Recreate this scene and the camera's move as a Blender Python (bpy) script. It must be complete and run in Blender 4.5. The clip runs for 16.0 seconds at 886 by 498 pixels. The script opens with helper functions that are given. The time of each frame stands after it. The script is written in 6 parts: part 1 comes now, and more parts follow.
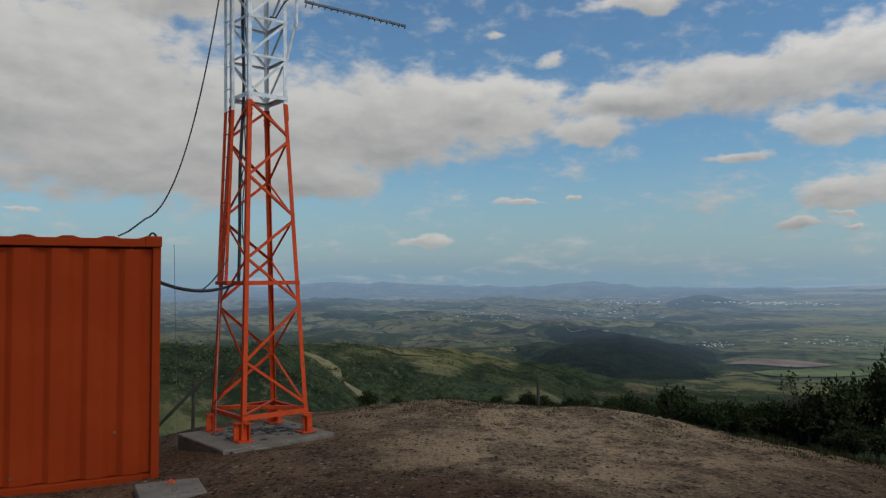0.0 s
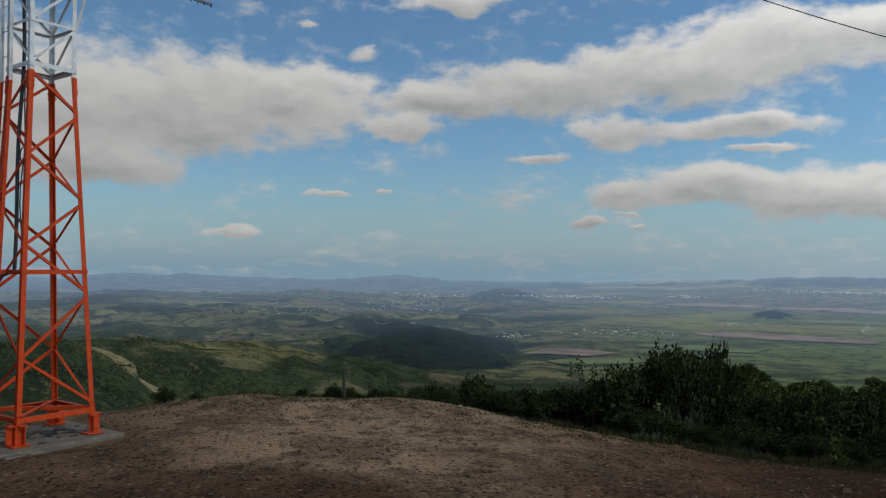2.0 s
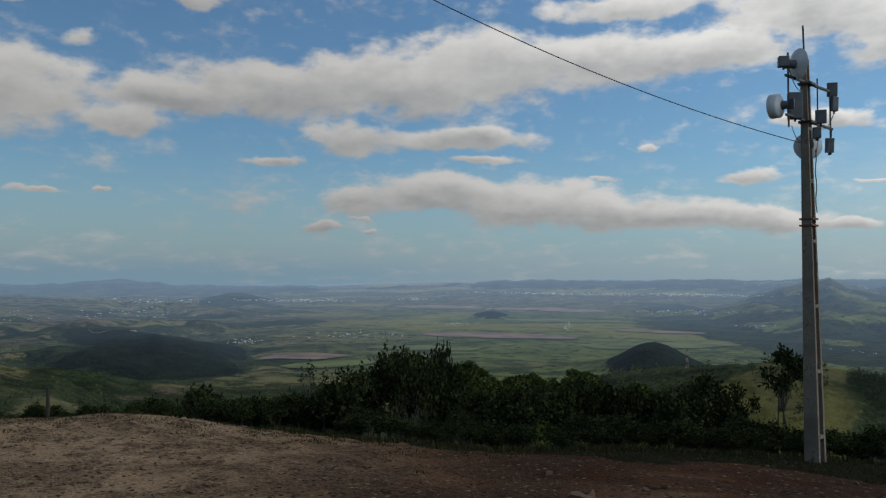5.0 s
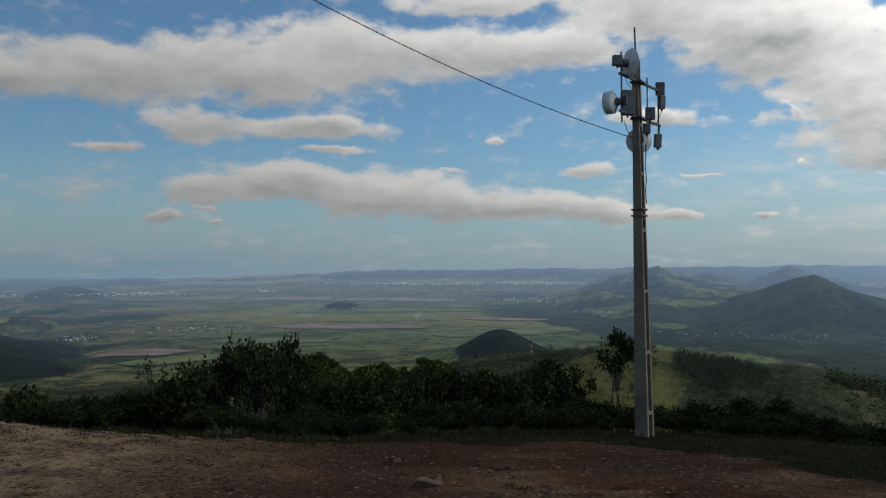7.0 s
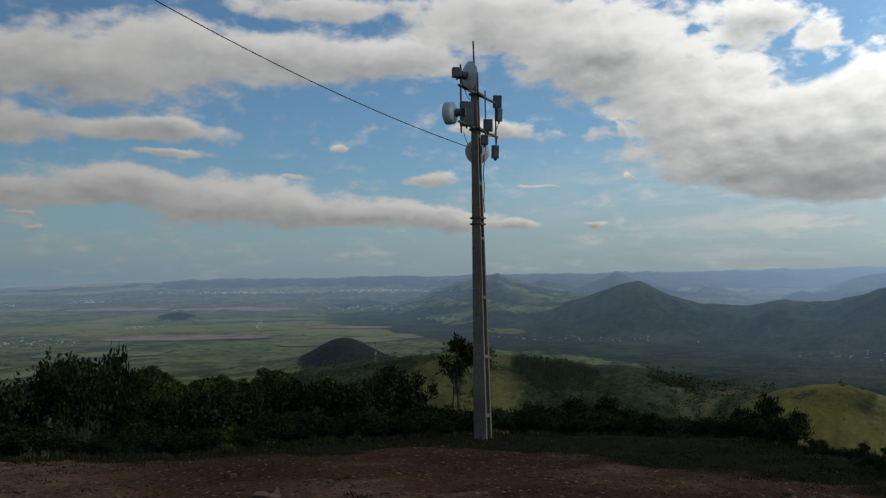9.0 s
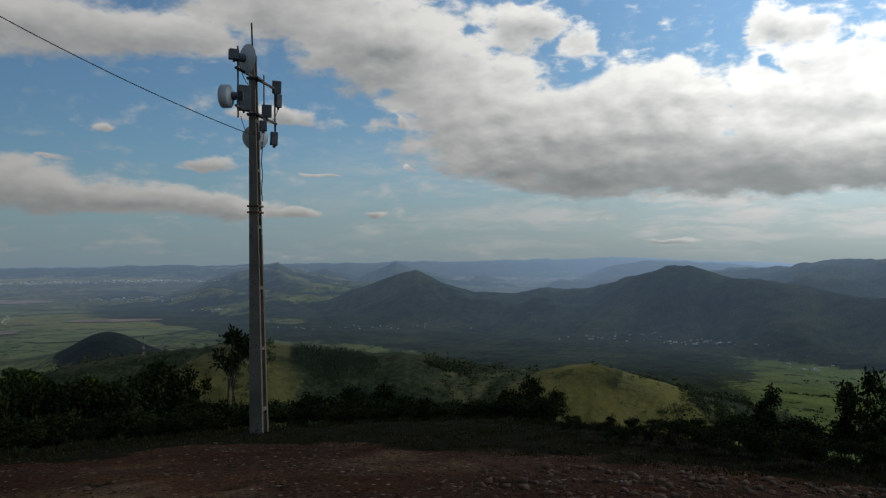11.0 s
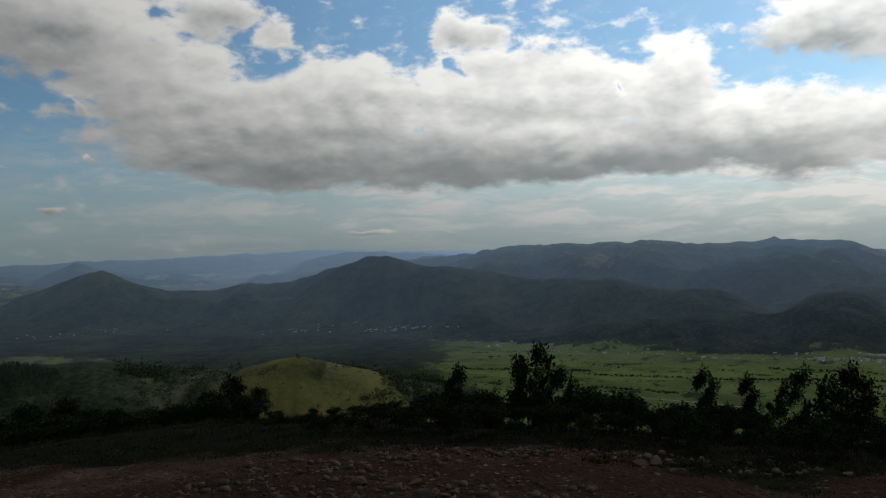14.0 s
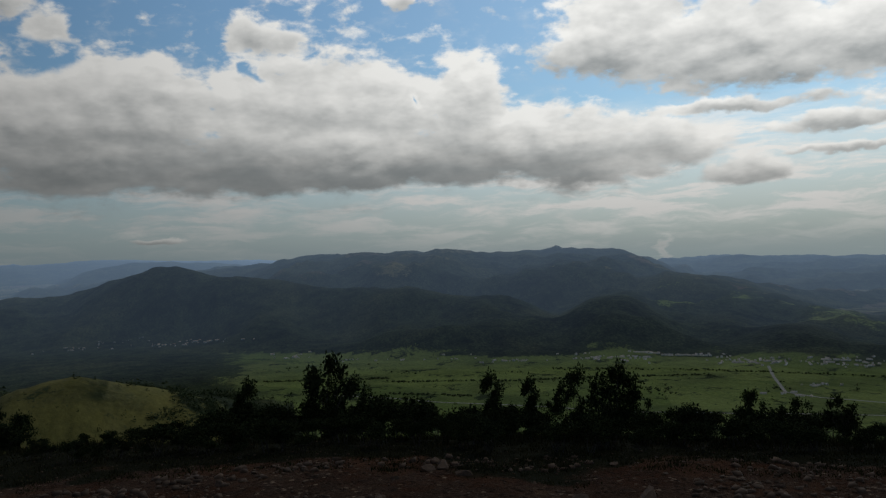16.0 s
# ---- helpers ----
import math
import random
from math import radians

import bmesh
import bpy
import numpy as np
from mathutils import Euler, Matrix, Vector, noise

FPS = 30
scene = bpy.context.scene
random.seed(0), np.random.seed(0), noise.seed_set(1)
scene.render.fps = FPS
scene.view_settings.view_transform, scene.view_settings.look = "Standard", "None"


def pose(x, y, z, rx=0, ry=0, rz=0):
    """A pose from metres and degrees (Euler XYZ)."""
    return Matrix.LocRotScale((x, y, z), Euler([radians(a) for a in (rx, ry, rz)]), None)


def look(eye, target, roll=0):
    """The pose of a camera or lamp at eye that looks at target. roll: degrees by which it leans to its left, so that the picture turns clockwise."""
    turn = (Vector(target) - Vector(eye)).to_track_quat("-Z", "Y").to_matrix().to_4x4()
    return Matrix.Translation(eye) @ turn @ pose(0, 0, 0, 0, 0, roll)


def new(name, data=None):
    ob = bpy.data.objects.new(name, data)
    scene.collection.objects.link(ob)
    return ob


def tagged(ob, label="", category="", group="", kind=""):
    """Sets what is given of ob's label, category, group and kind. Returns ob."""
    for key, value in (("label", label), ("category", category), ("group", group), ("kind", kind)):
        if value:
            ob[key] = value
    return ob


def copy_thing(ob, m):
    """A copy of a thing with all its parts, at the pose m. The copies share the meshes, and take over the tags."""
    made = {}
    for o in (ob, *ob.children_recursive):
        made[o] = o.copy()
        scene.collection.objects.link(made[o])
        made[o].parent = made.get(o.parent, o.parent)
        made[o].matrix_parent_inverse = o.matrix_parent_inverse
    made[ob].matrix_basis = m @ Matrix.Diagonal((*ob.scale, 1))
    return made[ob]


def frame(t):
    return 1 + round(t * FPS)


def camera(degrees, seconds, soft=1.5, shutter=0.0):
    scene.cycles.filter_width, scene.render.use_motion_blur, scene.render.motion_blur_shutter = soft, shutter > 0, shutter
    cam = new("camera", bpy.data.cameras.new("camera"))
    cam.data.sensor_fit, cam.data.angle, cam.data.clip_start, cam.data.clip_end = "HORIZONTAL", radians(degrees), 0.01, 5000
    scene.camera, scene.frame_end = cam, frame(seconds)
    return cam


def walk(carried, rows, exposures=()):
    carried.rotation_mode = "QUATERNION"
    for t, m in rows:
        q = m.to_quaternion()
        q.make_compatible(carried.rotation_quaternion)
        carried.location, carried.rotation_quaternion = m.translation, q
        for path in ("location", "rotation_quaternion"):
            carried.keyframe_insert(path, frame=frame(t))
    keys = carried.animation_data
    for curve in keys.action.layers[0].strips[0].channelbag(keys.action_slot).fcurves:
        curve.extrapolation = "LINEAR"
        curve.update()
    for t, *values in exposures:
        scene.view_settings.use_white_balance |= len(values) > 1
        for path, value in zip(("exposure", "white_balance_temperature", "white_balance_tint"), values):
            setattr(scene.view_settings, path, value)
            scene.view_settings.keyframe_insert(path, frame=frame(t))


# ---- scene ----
cam = camera(59.32, 16.0, soft=1.3)
EYE = 1.75
# seconds, x, y, z from the first eye, pitch, lean, yaw
PATH = [
    (0.0, 0.002, 0.006, -0.003, 1.86, 0.02, -0.01),
    (0.5, 0.010, 0.020, -0.009, 1.84, -0.53, -3.06),
    (1.0, 0.017, 0.026, -0.012, 1.17, -0.67, -6.59),
    (1.5, 0.023, 0.027, -0.013, 1.05, -0.59, -10.23),
    (2.0, 0.027, 0.024, -0.012, 1.40, -0.67, -13.98),
    (2.5, 0.030, 0.020, -0.009, 1.73, -0.46, -17.39),
    (3.0, 0.032, 0.018, -0.005, 2.09, -0.65, -20.18),
    (3.5, 0.035, 0.017, -0.001, 1.70, -0.67, -23.92),
    (4.0, 0.042, 0.019, 0.001, 1.87, -0.84, -27.09),
    (6.5, 0.127, 0.057, -0.016, 1.25, -0.06, -41.99),
    (7.0, 0.137, 0.054, -0.022, 1.25, -0.15, -44.32),
    (7.5, 0.142, 0.048, -0.027, 1.09, -0.05, -47.33),
    (8.0, 0.146, 0.041, -0.030, 1.46, -0.11, -50.41),
    (10.5, 0.205, 0.027, -0.024, 1.23, 0.24, -66.68),
    (11.0, 0.202, 0.022, -0.021, 1.03, 0.04, -71.80),
    (11.5, 0.178, 0.010, -0.017, 1.00, 0.40, -75.09),
    (12.0, 0.150, -0.004, -0.013, 1.30, 0.37, -77.99),
    (12.5, 0.131, -0.015, -0.010, 0.76, 0.83, -81.49),
    (13.0, 0.124, -0.022, -0.008, 0.29, 1.25, -86.53),
    (13.5, 0.129, -0.027, -0.007, 0.22, 1.29, -90.13),
    (14.0, 0.141, -0.036, -0.007, 0.17, 1.93, -93.53),
    (14.5, 0.156, -0.051, -0.008, 0.12, 2.27, -95.85),
    (15.0, 0.172, -0.077, -0.009, 0.49, 2.18, -98.85),
    (15.5, 0.186, -0.109, -0.011, 0.69, 1.60, -104.58),
    (16.0, 0.198, -0.144, -0.013, 0.31, 2.23, -108.31),
]
EXPOSURE = [(0.0, -0.16), (2.0, -0.22), (4.0, -0.36), (6.5, -0.42), (8.0, -0.55), (11.0, -0.93), (13.5, -1.23), (14.7, -1.36), (16.0, -1.63)]
walk(cam, [(t, pose(x, y, EYE + z, 90 + pitch, lean, yaw)) for t, x, y, z, pitch, lean, yaw in PATH], EXPOSURE)

# ---------------------------------------------------------------- sky, sun
SUN_AZ, SUN_EL = -138.0, 46.0          # bearing (left of +y is plus) and height, degrees


class Graph:
    """Short hand for node trees."""

    def __init__(self, tree, keep=False):
        self.tree = tree
        if not keep:
            tree.nodes.clear()

    def node(self, kind, **settings):
        n = self.tree.nodes.new(kind)
        for key, value in settings.items():
            setattr(n, key, value)
        return n

    def link(self, a, b):
        self.tree.links.new(a, b)

    def put(self, socket, value):
        if isinstance(value, bpy.types.NodeSocket):
            self.tree.links.new(value, socket)
        else:
            socket.default_value = value

    def math(self, op, a, b=0.0, c=0.0, clamp=False):
        n = self.node("ShaderNodeMath", operation=op, use_clamp=clamp)
        for s, v in zip(n.inputs, (a, b, c)):
            self.put(s, v)
        return n.outputs[0]

    def ramp(self, value, lo, hi, a=0.0, b=1.0, smooth=True):
        n = self.node("ShaderNodeMapRange", interpolation_type="SMOOTHSTEP" if smooth else "LINEAR")
        for s, v in zip(n.inputs, (value, lo, hi, a, b)):
            self.put(s, v)
        return n.outputs[0]

    def mix(self, fac, a, b, blend="MIX"):
        n = self.node("ShaderNodeMix", data_type="RGBA", blend_type=blend)
        self.put(n.inputs[0], fac)
        for s, v in ((n.inputs[6], a), (n.inputs[7], b)):
            self.put(s, (*v, 1.0) if isinstance(v, tuple) and len(v) == 3 else v)
        return n.outputs[2]

    def mixf(self, fac, a, b):
        n = self.node("ShaderNodeMix", data_type="FLOAT")
        for s, v in zip((n.inputs[0], n.inputs[2], n.inputs[3]), (fac, a, b)):
            self.put(s, v)
        return n.outputs[0]

    def noise(self, vector, scale, detail=4.0, rough=0.55, out=0, distort=0.0):
        n = self.node("ShaderNodeTexNoise")
        if vector is not None:
            self.link(vector, n.inputs["Vector"])
        n.inputs["Scale"].default_value, n.inputs["Detail"].default_value = scale, detail
        n.inputs["Roughness"].default_value, n.inputs["Distortion"].default_value = rough, distort
        return n.outputs[out]

    def scaled(self, vector, x, y, z):
        n = self.node("ShaderNodeMapping")
        self.link(vector, n.inputs[0])
        n.inputs["Scale"].default_value = (x, y, z)
        return n.outputs[0]


# clouds, bank by bank: bearing, height of the middle, half width, rise, fall (degrees), weight
WEST = [(25.9, 11.7, 14.1, 6.73, 6.83, 1), (19.6, 20.4, 11.1, 3.45, 3.60, 1), (14.9, 9.4, 10.1, 5.45, 4.58, 1), (19.4, 7.3, 12.1, 2.71, 2.34, 1), (6.0, 10.3, 10.6, 5.10, 3.18, 1), (-2.8, 11.8, 7.5, 2.99, 2.93, 0.95), (-10.6, 10.3, 3.4, 0.96, 1.04, 0.9), (10.1, 6.8, 6.1, 2.43, 1.83, 0.95)]
SHREDS = [(-4.0, 17.0, 2.3, 0.54, 0.47, 0.25), (-7.8, 15.4, 2.1, 1.01, 1.02, 0.1), (-14.5, 19.0, 4.7, 0.95, 0.96, 0.9), (0.9, 2.4, 1.8, 0.67, 0.54, 1), (-5.5, 5.4, 3.3, 0.37, 0.33, 0.4), (-9.6, 5.8, 0.4, 0.29, 0.25, 0.8), (-24.7, 3.2, 1.8, 0.57, 0.49, 0.85), (-27.5, 4.0, 0.7, 0.29, 0.26, 0.7), (28.7, 4.1, 0.5, 0.29, 0.26, 0.8), (-105.5, 17.9, 1.7, 1.05, 0.99, 0.6)]
LONG = [(-13.8, 12.0, 5.4, 1.60, 1.37, 1), (-21.3, 12.9, 7.5, 2.22, 2.25, 1), (-29.5, 13.9, 7.6, 2.39, 2.43, 1), (-29.4, 14.3, 7.4, 2.12, 2.31, 1), (-36.6, 15.3, 9.0, 2.45, 2.67, 1), (-44.5, 15.4, 9.1, 2.09, 2.21, 1), (-52.2, 15.4, 6.1, 1.62, 1.48, 0.95)]
VEILED = [(-21.1, 8.2, 2.7, 0.45, 0.41, 0.7), (-26.7, 9.6, 4.7, 1.61, 1.37, 0.75), (-34.2, 9.9, 8.2, 1.01, 0.94, 0.75), (-36.1, 8.4, 3.6, 0.43, 0.39, 0.6), (-36.7, 9.9, 5.3, 0.97, 0.97, 0.65)]
BANK = [(-27.2, 5.4, 3.0, 1.11, 1.27, 0.95), (-32.6, 6.0, 6.0, 1.69, 1.62, 1), (-40.0, 5.2, 8.2, 2.06, 1.90, 1), (-48.3, 4.3, 7.0, 1.49, 1.16, 1), (-55.7, 4.1, 5.2, 1.02, 0.90, 1), (-60.6, 3.7, 2.3, 0.52, 0.52, 0.9)]
STRAY = [(-24.5, 3.1, 1.7, 0.55, 0.51, 0.8), (-27.6, 3.0, 0.8, 0.32, 0.28, 0.6), (-55.1, 6.9, 2.7, 0.77, 0.69, 0.85), (-58.8, 10.6, 3.1, 0.78, 0.71, 0.95), (-68.1, 10.2, 0.6, 0.52, 0.45, 0.7), (-66.8, 3.4, 0.7, 0.27, 0.27, 0.7), (-62.3, 6.5, 2.1, 0.24, 0.20, 0.4), (-69.7, 6.9, 0.3, 0.45, 0.37, 0.7), (-47.5, 9.1, 1.4, 0.33, 0.29, 0.45), (-45.0, 7.0, 1.8, 0.29, 0.25, 0.5), (-66.7, 3.4, 0.8, 0.33, 0.29, 0.7), (-88.5, 1.6, 2.2, 0.37, 0.33, 0.8)]
GREAT = [(-47.0, 18.9, 7.5, 1.20, 1.06, 0.8), (-59.9, 18.3, 7.8, 2.97, 3.15, 1), (-67.4, 15.5, 7.9, 4.21, 3.49, 1), (-74.0, 11.4, 7.0, 5.10, 4.53, 1), (-78.1, 8.7, 7.6, 4.36, 3.55, 1), (-77.4, 16.8, 4.8, 2.25, 2.30, 0.8), (-81.7, 15.5, 2.7, 2.06, 2.29, 0.55), (-85.1, 9.4, 7.1, 5.14, 4.37, 1), (-94.7, 15.6, 2.6, 1.71, 1.39, 0.85)]
HEAPS = [(-87.7, 10.6, 6.6, 3.89, 5.51, 1), (-97.3, 10.9, 6.7, 4.89, 6.08, 1), (-93.7, 15.1, 2.0, 1.00, 1.40, 0.4), (-96.5, 15.4, 2.1, 1.15, 1.55, 0.6), (-104.1, 11.1, 5.9, 3.15, 5.93, 1), (-110.6, 11.4, 3.7, 3.62, 6.10, 1), (-116.1, 7.9, 6.4, 3.09, 3.03, 1), (-84.7, 7.4, 11.8, 3.24, 2.71, 1), (-103.2, 6.8, 13.6, 3.17, 2.25, 1), (-93.9, 6.8, 7.0, 3.25, 2.55, 1), (-110.7, 12.2, 2.6, 2.99, 4.85, 0.95), (-118.0, 7.9, 6.8, 2.48, 3.73, 1)]
# the last lobe of LATE is a wisp of smoke over the ridge
LATE = [(-124.6, 7.1, 5.0, 2.34, 2.77, 0.75), (-130.1, 4.9, 3.4, 1.60, 1.54, 0.7), (-121.8, 14.9, 6.1, 4.07, 3.53, 1), (-129.4, 13.3, 8.3, 4.32, 3.20, 1), (-137.3, 12.9, 6.1, 3.40, 2.44, 1), (-129.2, 9.3, 8.7, 0.64, 0.57, 0.7), (-135.4, 7.6, 5.9, 0.87, 0.73, 0.75), (-136.4, 6.0, 5.2, 0.40, 0.36, 0.6), (-143.7, 8.8, 5.5, 5.51, 3.00, 1), (-124.0, -0.3, 1.0, 1.36, 1.20, 0.1)]
HOLES = [(-81.2, 13.7, 3.2, 1.93, 1.88, 0.8), (-95.5, 13.3, 1.0, 0.86, 1.03, 0.8), (-106.0, 11.4, 0.8, 1.23, 1.24, 0.7), (-90.5, 14.4, 1.7, 1.01, 1.57, 0.7), (-73.5, 16.5, 1.5, 0.61, 0.62, 0.6), (-136.2, 9.8, 2.0, 0.50, 0.43, 0.7)]
world = bpy.data.worlds.new("sky")
scene.world = world
world.use_nodes = True
g = Graph(world.node_tree)
sky = g.node("ShaderNodeTexSky", sky_type="NISHITA", sun_disc=False, sun_elevation=radians(SUN_EL), sun_rotation=radians(-SUN_AZ), altitude=300.0, air_density=1.0, dust_density=1.2, ozone_density=1.6)
xyz = g.node("ShaderNodeSeparateXYZ")
uv_dir = g.node("ShaderNodeTexCoord").outputs["Generated"]
g.link(uv_dir, xyz.inputs[0])
vx, vy, vz = xyz.outputs
DEG = 180.0 / math.pi
# the bearing is cut at the back of the hill, behind the walk
azimuth = g.math("MULTIPLY", g.math("ARCTAN2", g.math("MULTIPLY_ADD", vx, -math.cos(radians(-50)), g.math("MULTIPLY", vy, -math.sin(radians(-50)))), g.math("MULTIPLY_ADD", vy, math.cos(radians(-50)), g.math("MULTIPLY", vx, -math.sin(radians(-50))))), DEG)
azimuth = g.math("ADD", azimuth, -50.0)
height = g.math("MULTIPLY", g.math("ARCSINE", vz), DEG)
uv = g.node("ShaderNodeCombineXYZ")
g.link(azimuth, uv.inputs[0]), g.link(g.math("MULTIPLY_ADD", height, 1.1, g.math("MULTIPLY", g.math("LOGARITHM", g.math("MULTIPLY_ADD", g.math("MAXIMUM", height, -1.0), 0.5, 1.0), math.e), 3.5)), uv.inputs[1])
soft = g.scaled(uv.outputs[0], 0.72, 1.0, 1.0)
# crisp heaped edges towards the sun, softer ones away from it
crisp = g.ramp(azimuth, -45.0, -82.0)
big = g.noise(soft, 0.17, 4.0, 0.55)
fine = g.noise(soft, 0.62, 7.0, 0.58, distort=0.15)
warp = g.node("ShaderNodeTexNoise")
g.link(uv.outputs[0], warp.inputs[0])
warp.inputs["Scale"].default_value, warp.inputs["Detail"].default_value = 0.26, 5.0
ws = g.node("ShaderNodeSeparateXYZ")
g.link(warp.outputs["Color"], ws.inputs[0])
wa = g.math("ADD", azimuth, g.math("MULTIPLY_ADD", ws.outputs[0], 5.0, -2.5))
wh = g.math("ADD", height, g.math("MULTIPLY_ADD", ws.outputs[1], 2.0, -1.0))


def lobe(az, el, wide, up, down, weight):
    """How deep in a lobe of cloud (1 in its heart, 0 at its edge), and how far up in it."""
    du = g.math("MULTIPLY_ADD", wa, 1.0 / wide, -az / wide)
    dv = g.math("SUBTRACT", wh, el)
    dv = g.math("MAXIMUM", g.math("MULTIPLY", dv, 1.0 / up), g.math("MULTIPLY", dv, -1.0 / down))
    q = g.math("SQRT", g.math("MULTIPLY_ADD", du, du, g.math("MULTIPLY", dv, dv)))
    rise = g.math("MULTIPLY_ADD", wh, 1.0 / (up + down), (down - el) / (up + down), clamp=True)
    return g.math("MAXIMUM", g.math("MULTIPLY_ADD", q, -1.5, 0.7 + 0.8 * weight), -1.2), rise


cover, lifted, shares = -1.2, 0.05, 0.1
for bank in (WEST, SHREDS, LONG, VEILED, BANK, STRAY, GREAT, HEAPS, LATE):
    for numbers in bank:
        body, rise = lobe(*numbers)
        share = g.math("POWER", g.math("MAXIMUM", g.math("ADD", body, 0.5), 0.0), 2.0)
        lifted, shares = g.math("MULTIPLY_ADD", rise, share, lifted), g.math("ADD", shares, share)
        cover = g.math("SMOOTH_MAX", body, cover, 0.18)
lift = g.math("DIVIDE", lifted, shares)
for numbers in HOLES:
    body, rise = lobe(*numbers)
    cover = g.math("SUBTRACT", cover, g.math("MAXIMUM", g.math("MULTIPLY", g.math("ADD", body, g.math("MULTIPLY_ADD", fine, 3.2, -1.75)), 0.9), 0.0))
# the sky over the view carries on with broken cloud
over = g.math("MULTIPLY", g.ramp(height, 20.0, 27.0), g.ramp(big, 0.45, 0.62, -0.6, 0.9))
cover = g.math("MAXIMUM", cover, g.math("SUBTRACT", over, 0.2))
lift = g.mixf(g.ramp(height, 20.0, 30.0), lift, 0.15)
ragged = g.math("ADD", cover, g.math("ADD", g.math("MULTIPLY_ADD", big, 1.3, -0.65), g.math("MULTIPLY", g.math("SUBTRACT", fine, 0.5), g.math("MULTIPLY", g.ramp(cover, -1.0, -0.1, 0.25, 1.0), g.mixf(crisp, 1.5, g.ramp(height, 5.0, 9.0, 1.0, 2.2))))))
dense = g.ramp(ragged, g.mixf(crisp, -0.24, -0.16), g.mixf(crisp, 0.50, 0.40))
# torn shreds of cloud drifting round the heaps
shreds = g.math("MULTIPLY", g.math("MULTIPLY", g.ramp(ragged, -0.75, 0.1), g.ramp(g.noise(soft, 0.5, 5.0, 0.6), 0.5, 0.8)), g.math("MULTIPLY", g.mixf(crisp, 0.18, 0.35), g.ramp(height, 2.0, 5.0)))
dense = g.math("MULTIPLY", g.math("MAXIMUM", dense, shreds), g.ramp(cover, g.mixf(crisp, -0.7, -0.9), g.mixf(crisp, -0.1, -0.4)))
shifted = g.node("ShaderNodeVectorMath", operation="ADD")
g.link(soft, shifted.inputs[0])
shifted.inputs[1].default_value = (-0.4, 1.2, 0.0)
puff = g.math("SUBTRACT", big, g.noise(shifted.outputs[0], 0.17, 4.0, 0.55))
small = g.math("SUBTRACT", fine, g.noise(shifted.outputs[0], 0.62, 7.0, 0.58, distort=0.15))
relief = g.math("ADD", g.math("MULTIPLY", puff, g.mixf(crisp, 1.5, 1.7)), g.math("MULTIPLY", small, g.mixf(crisp, 0.4, 0.5)))
bright = g.math("ADD", g.math("ADD", g.ramp(lift, g.mixf(crisp, 0.0, 0.05), g.mixf(crisp, 0.95, 0.75), 0.05, g.mixf(crisp, 0.95, 0.84)), relief), g.math("MULTIPLY_ADD", g.ramp(ragged, 0.1, 1.1), -0.22, 0.16), clamp=True)
# grey base of the great cloud, deeper and paler by turns
mask = g.math("MULTIPLY", g.math("MULTIPLY", g.ramp(g.math("ADD", wh, g.math("MULTIPLY_ADD", big, 9.0, -4.5)), 10.2, 4.6), g.ramp(height, 2.6, 3.6)), g.math("MULTIPLY", g.ramp(azimuth, -70.0, -84.0), g.ramp(azimuth, -130.0, -114.0)))
mottled = g.math("MULTIPLY_ADD", g.noise(soft, 0.3, 5.0, 0.6), 0.7, -0.35)
bright = g.math("ADD", g.math("MULTIPLY", g.math("MULTIPLY_ADD", bright, 0.93, 0.08), g.math("MULTIPLY_ADD", mask, -0.7, 1.0)), g.math("MULTIPLY", mottled, g.mixf(crisp, 0.5, 0.28)), clamp=True)
# thin streaks of stratus low down towards the sun
thin = g.node("ShaderNodeCombineXYZ")
g.link(g.math("MULTIPLY", azimuth, 0.16), thin.inputs[0]), g.link(g.math("ADD", height, g.math("MULTIPLY", ws.outputs[2], 1.4)), thin.inputs[1])
streak = g.ramp(g.noise(thin.outputs[0], 0.85, 6.0, 0.62), 0.43, 0.66)
veil = g.math("MULTIPLY", g.math("MULTIPLY", g.ramp(azimuth, -52.0, -88.0), g.math("MULTIPLY", g.ramp(height, 11.0, 6.5), g.ramp(height, -1.0, 3.5))), g.math("MULTIPLY_ADD", streak, g.ramp(azimuth, -100.0, -120.0, 0.65, 1.0), g.ramp(azimuth, -60.0, -130.0, 0.2, 0.42)))
to_sun = g.node("ShaderNodeVectorMath", operation="DOT_PRODUCT")
g.link(uv_dir, to_sun.inputs[0])
to_sun.inputs[1].default_value = (-math.sin(radians(SUN_AZ)) * math.cos(radians(SUN_EL)), math.cos(radians(SUN_AZ)) * math.cos(radians(SUN_EL)), math.sin(radians(SUN_EL)))
# the sky brightens towards the sun
glow = g.math("ADD", g.ramp(to_sun.outputs["Value"], -0.5, 0.5, 0.95, 1.9), g.ramp(to_sun.outputs["Value"], 0.35, 0.95, 0.0, 2.6))
glow = g.mixf(g.ramp(height, 0.0, 9.0), g.math("POWER", glow, 0.68), glow)
# the unseen sky overhead, air and cloud, is dimmed to lower the ambient light
glow = g.mixf(g.ramp(height, 19.0, 32.0), glow, g.math("MINIMUM", glow, 1.5))
west = g.ramp(azimuth, -17.0, -7.0)
white = g.mix(g.ramp(to_sun.outputs["Value"], -0.2, 0.85), g.mix(west, (5.3, 5.2, 5.05), (6.4, 6.3, 6.05)), (6.7, 6.65, 6.4))
cloud = g.mix(g.ramp(bright, 0.0, 1.0, smooth=False), g.mix(crisp, g.mix(west, (2.6, 2.68, 2.72), (3.5, 3.55, 3.5)), (1.75, 1.88, 1.9)), white)
haze = g.math("MULTIPLY", g.ramp(height, 9.0, -1.0), 0.75)
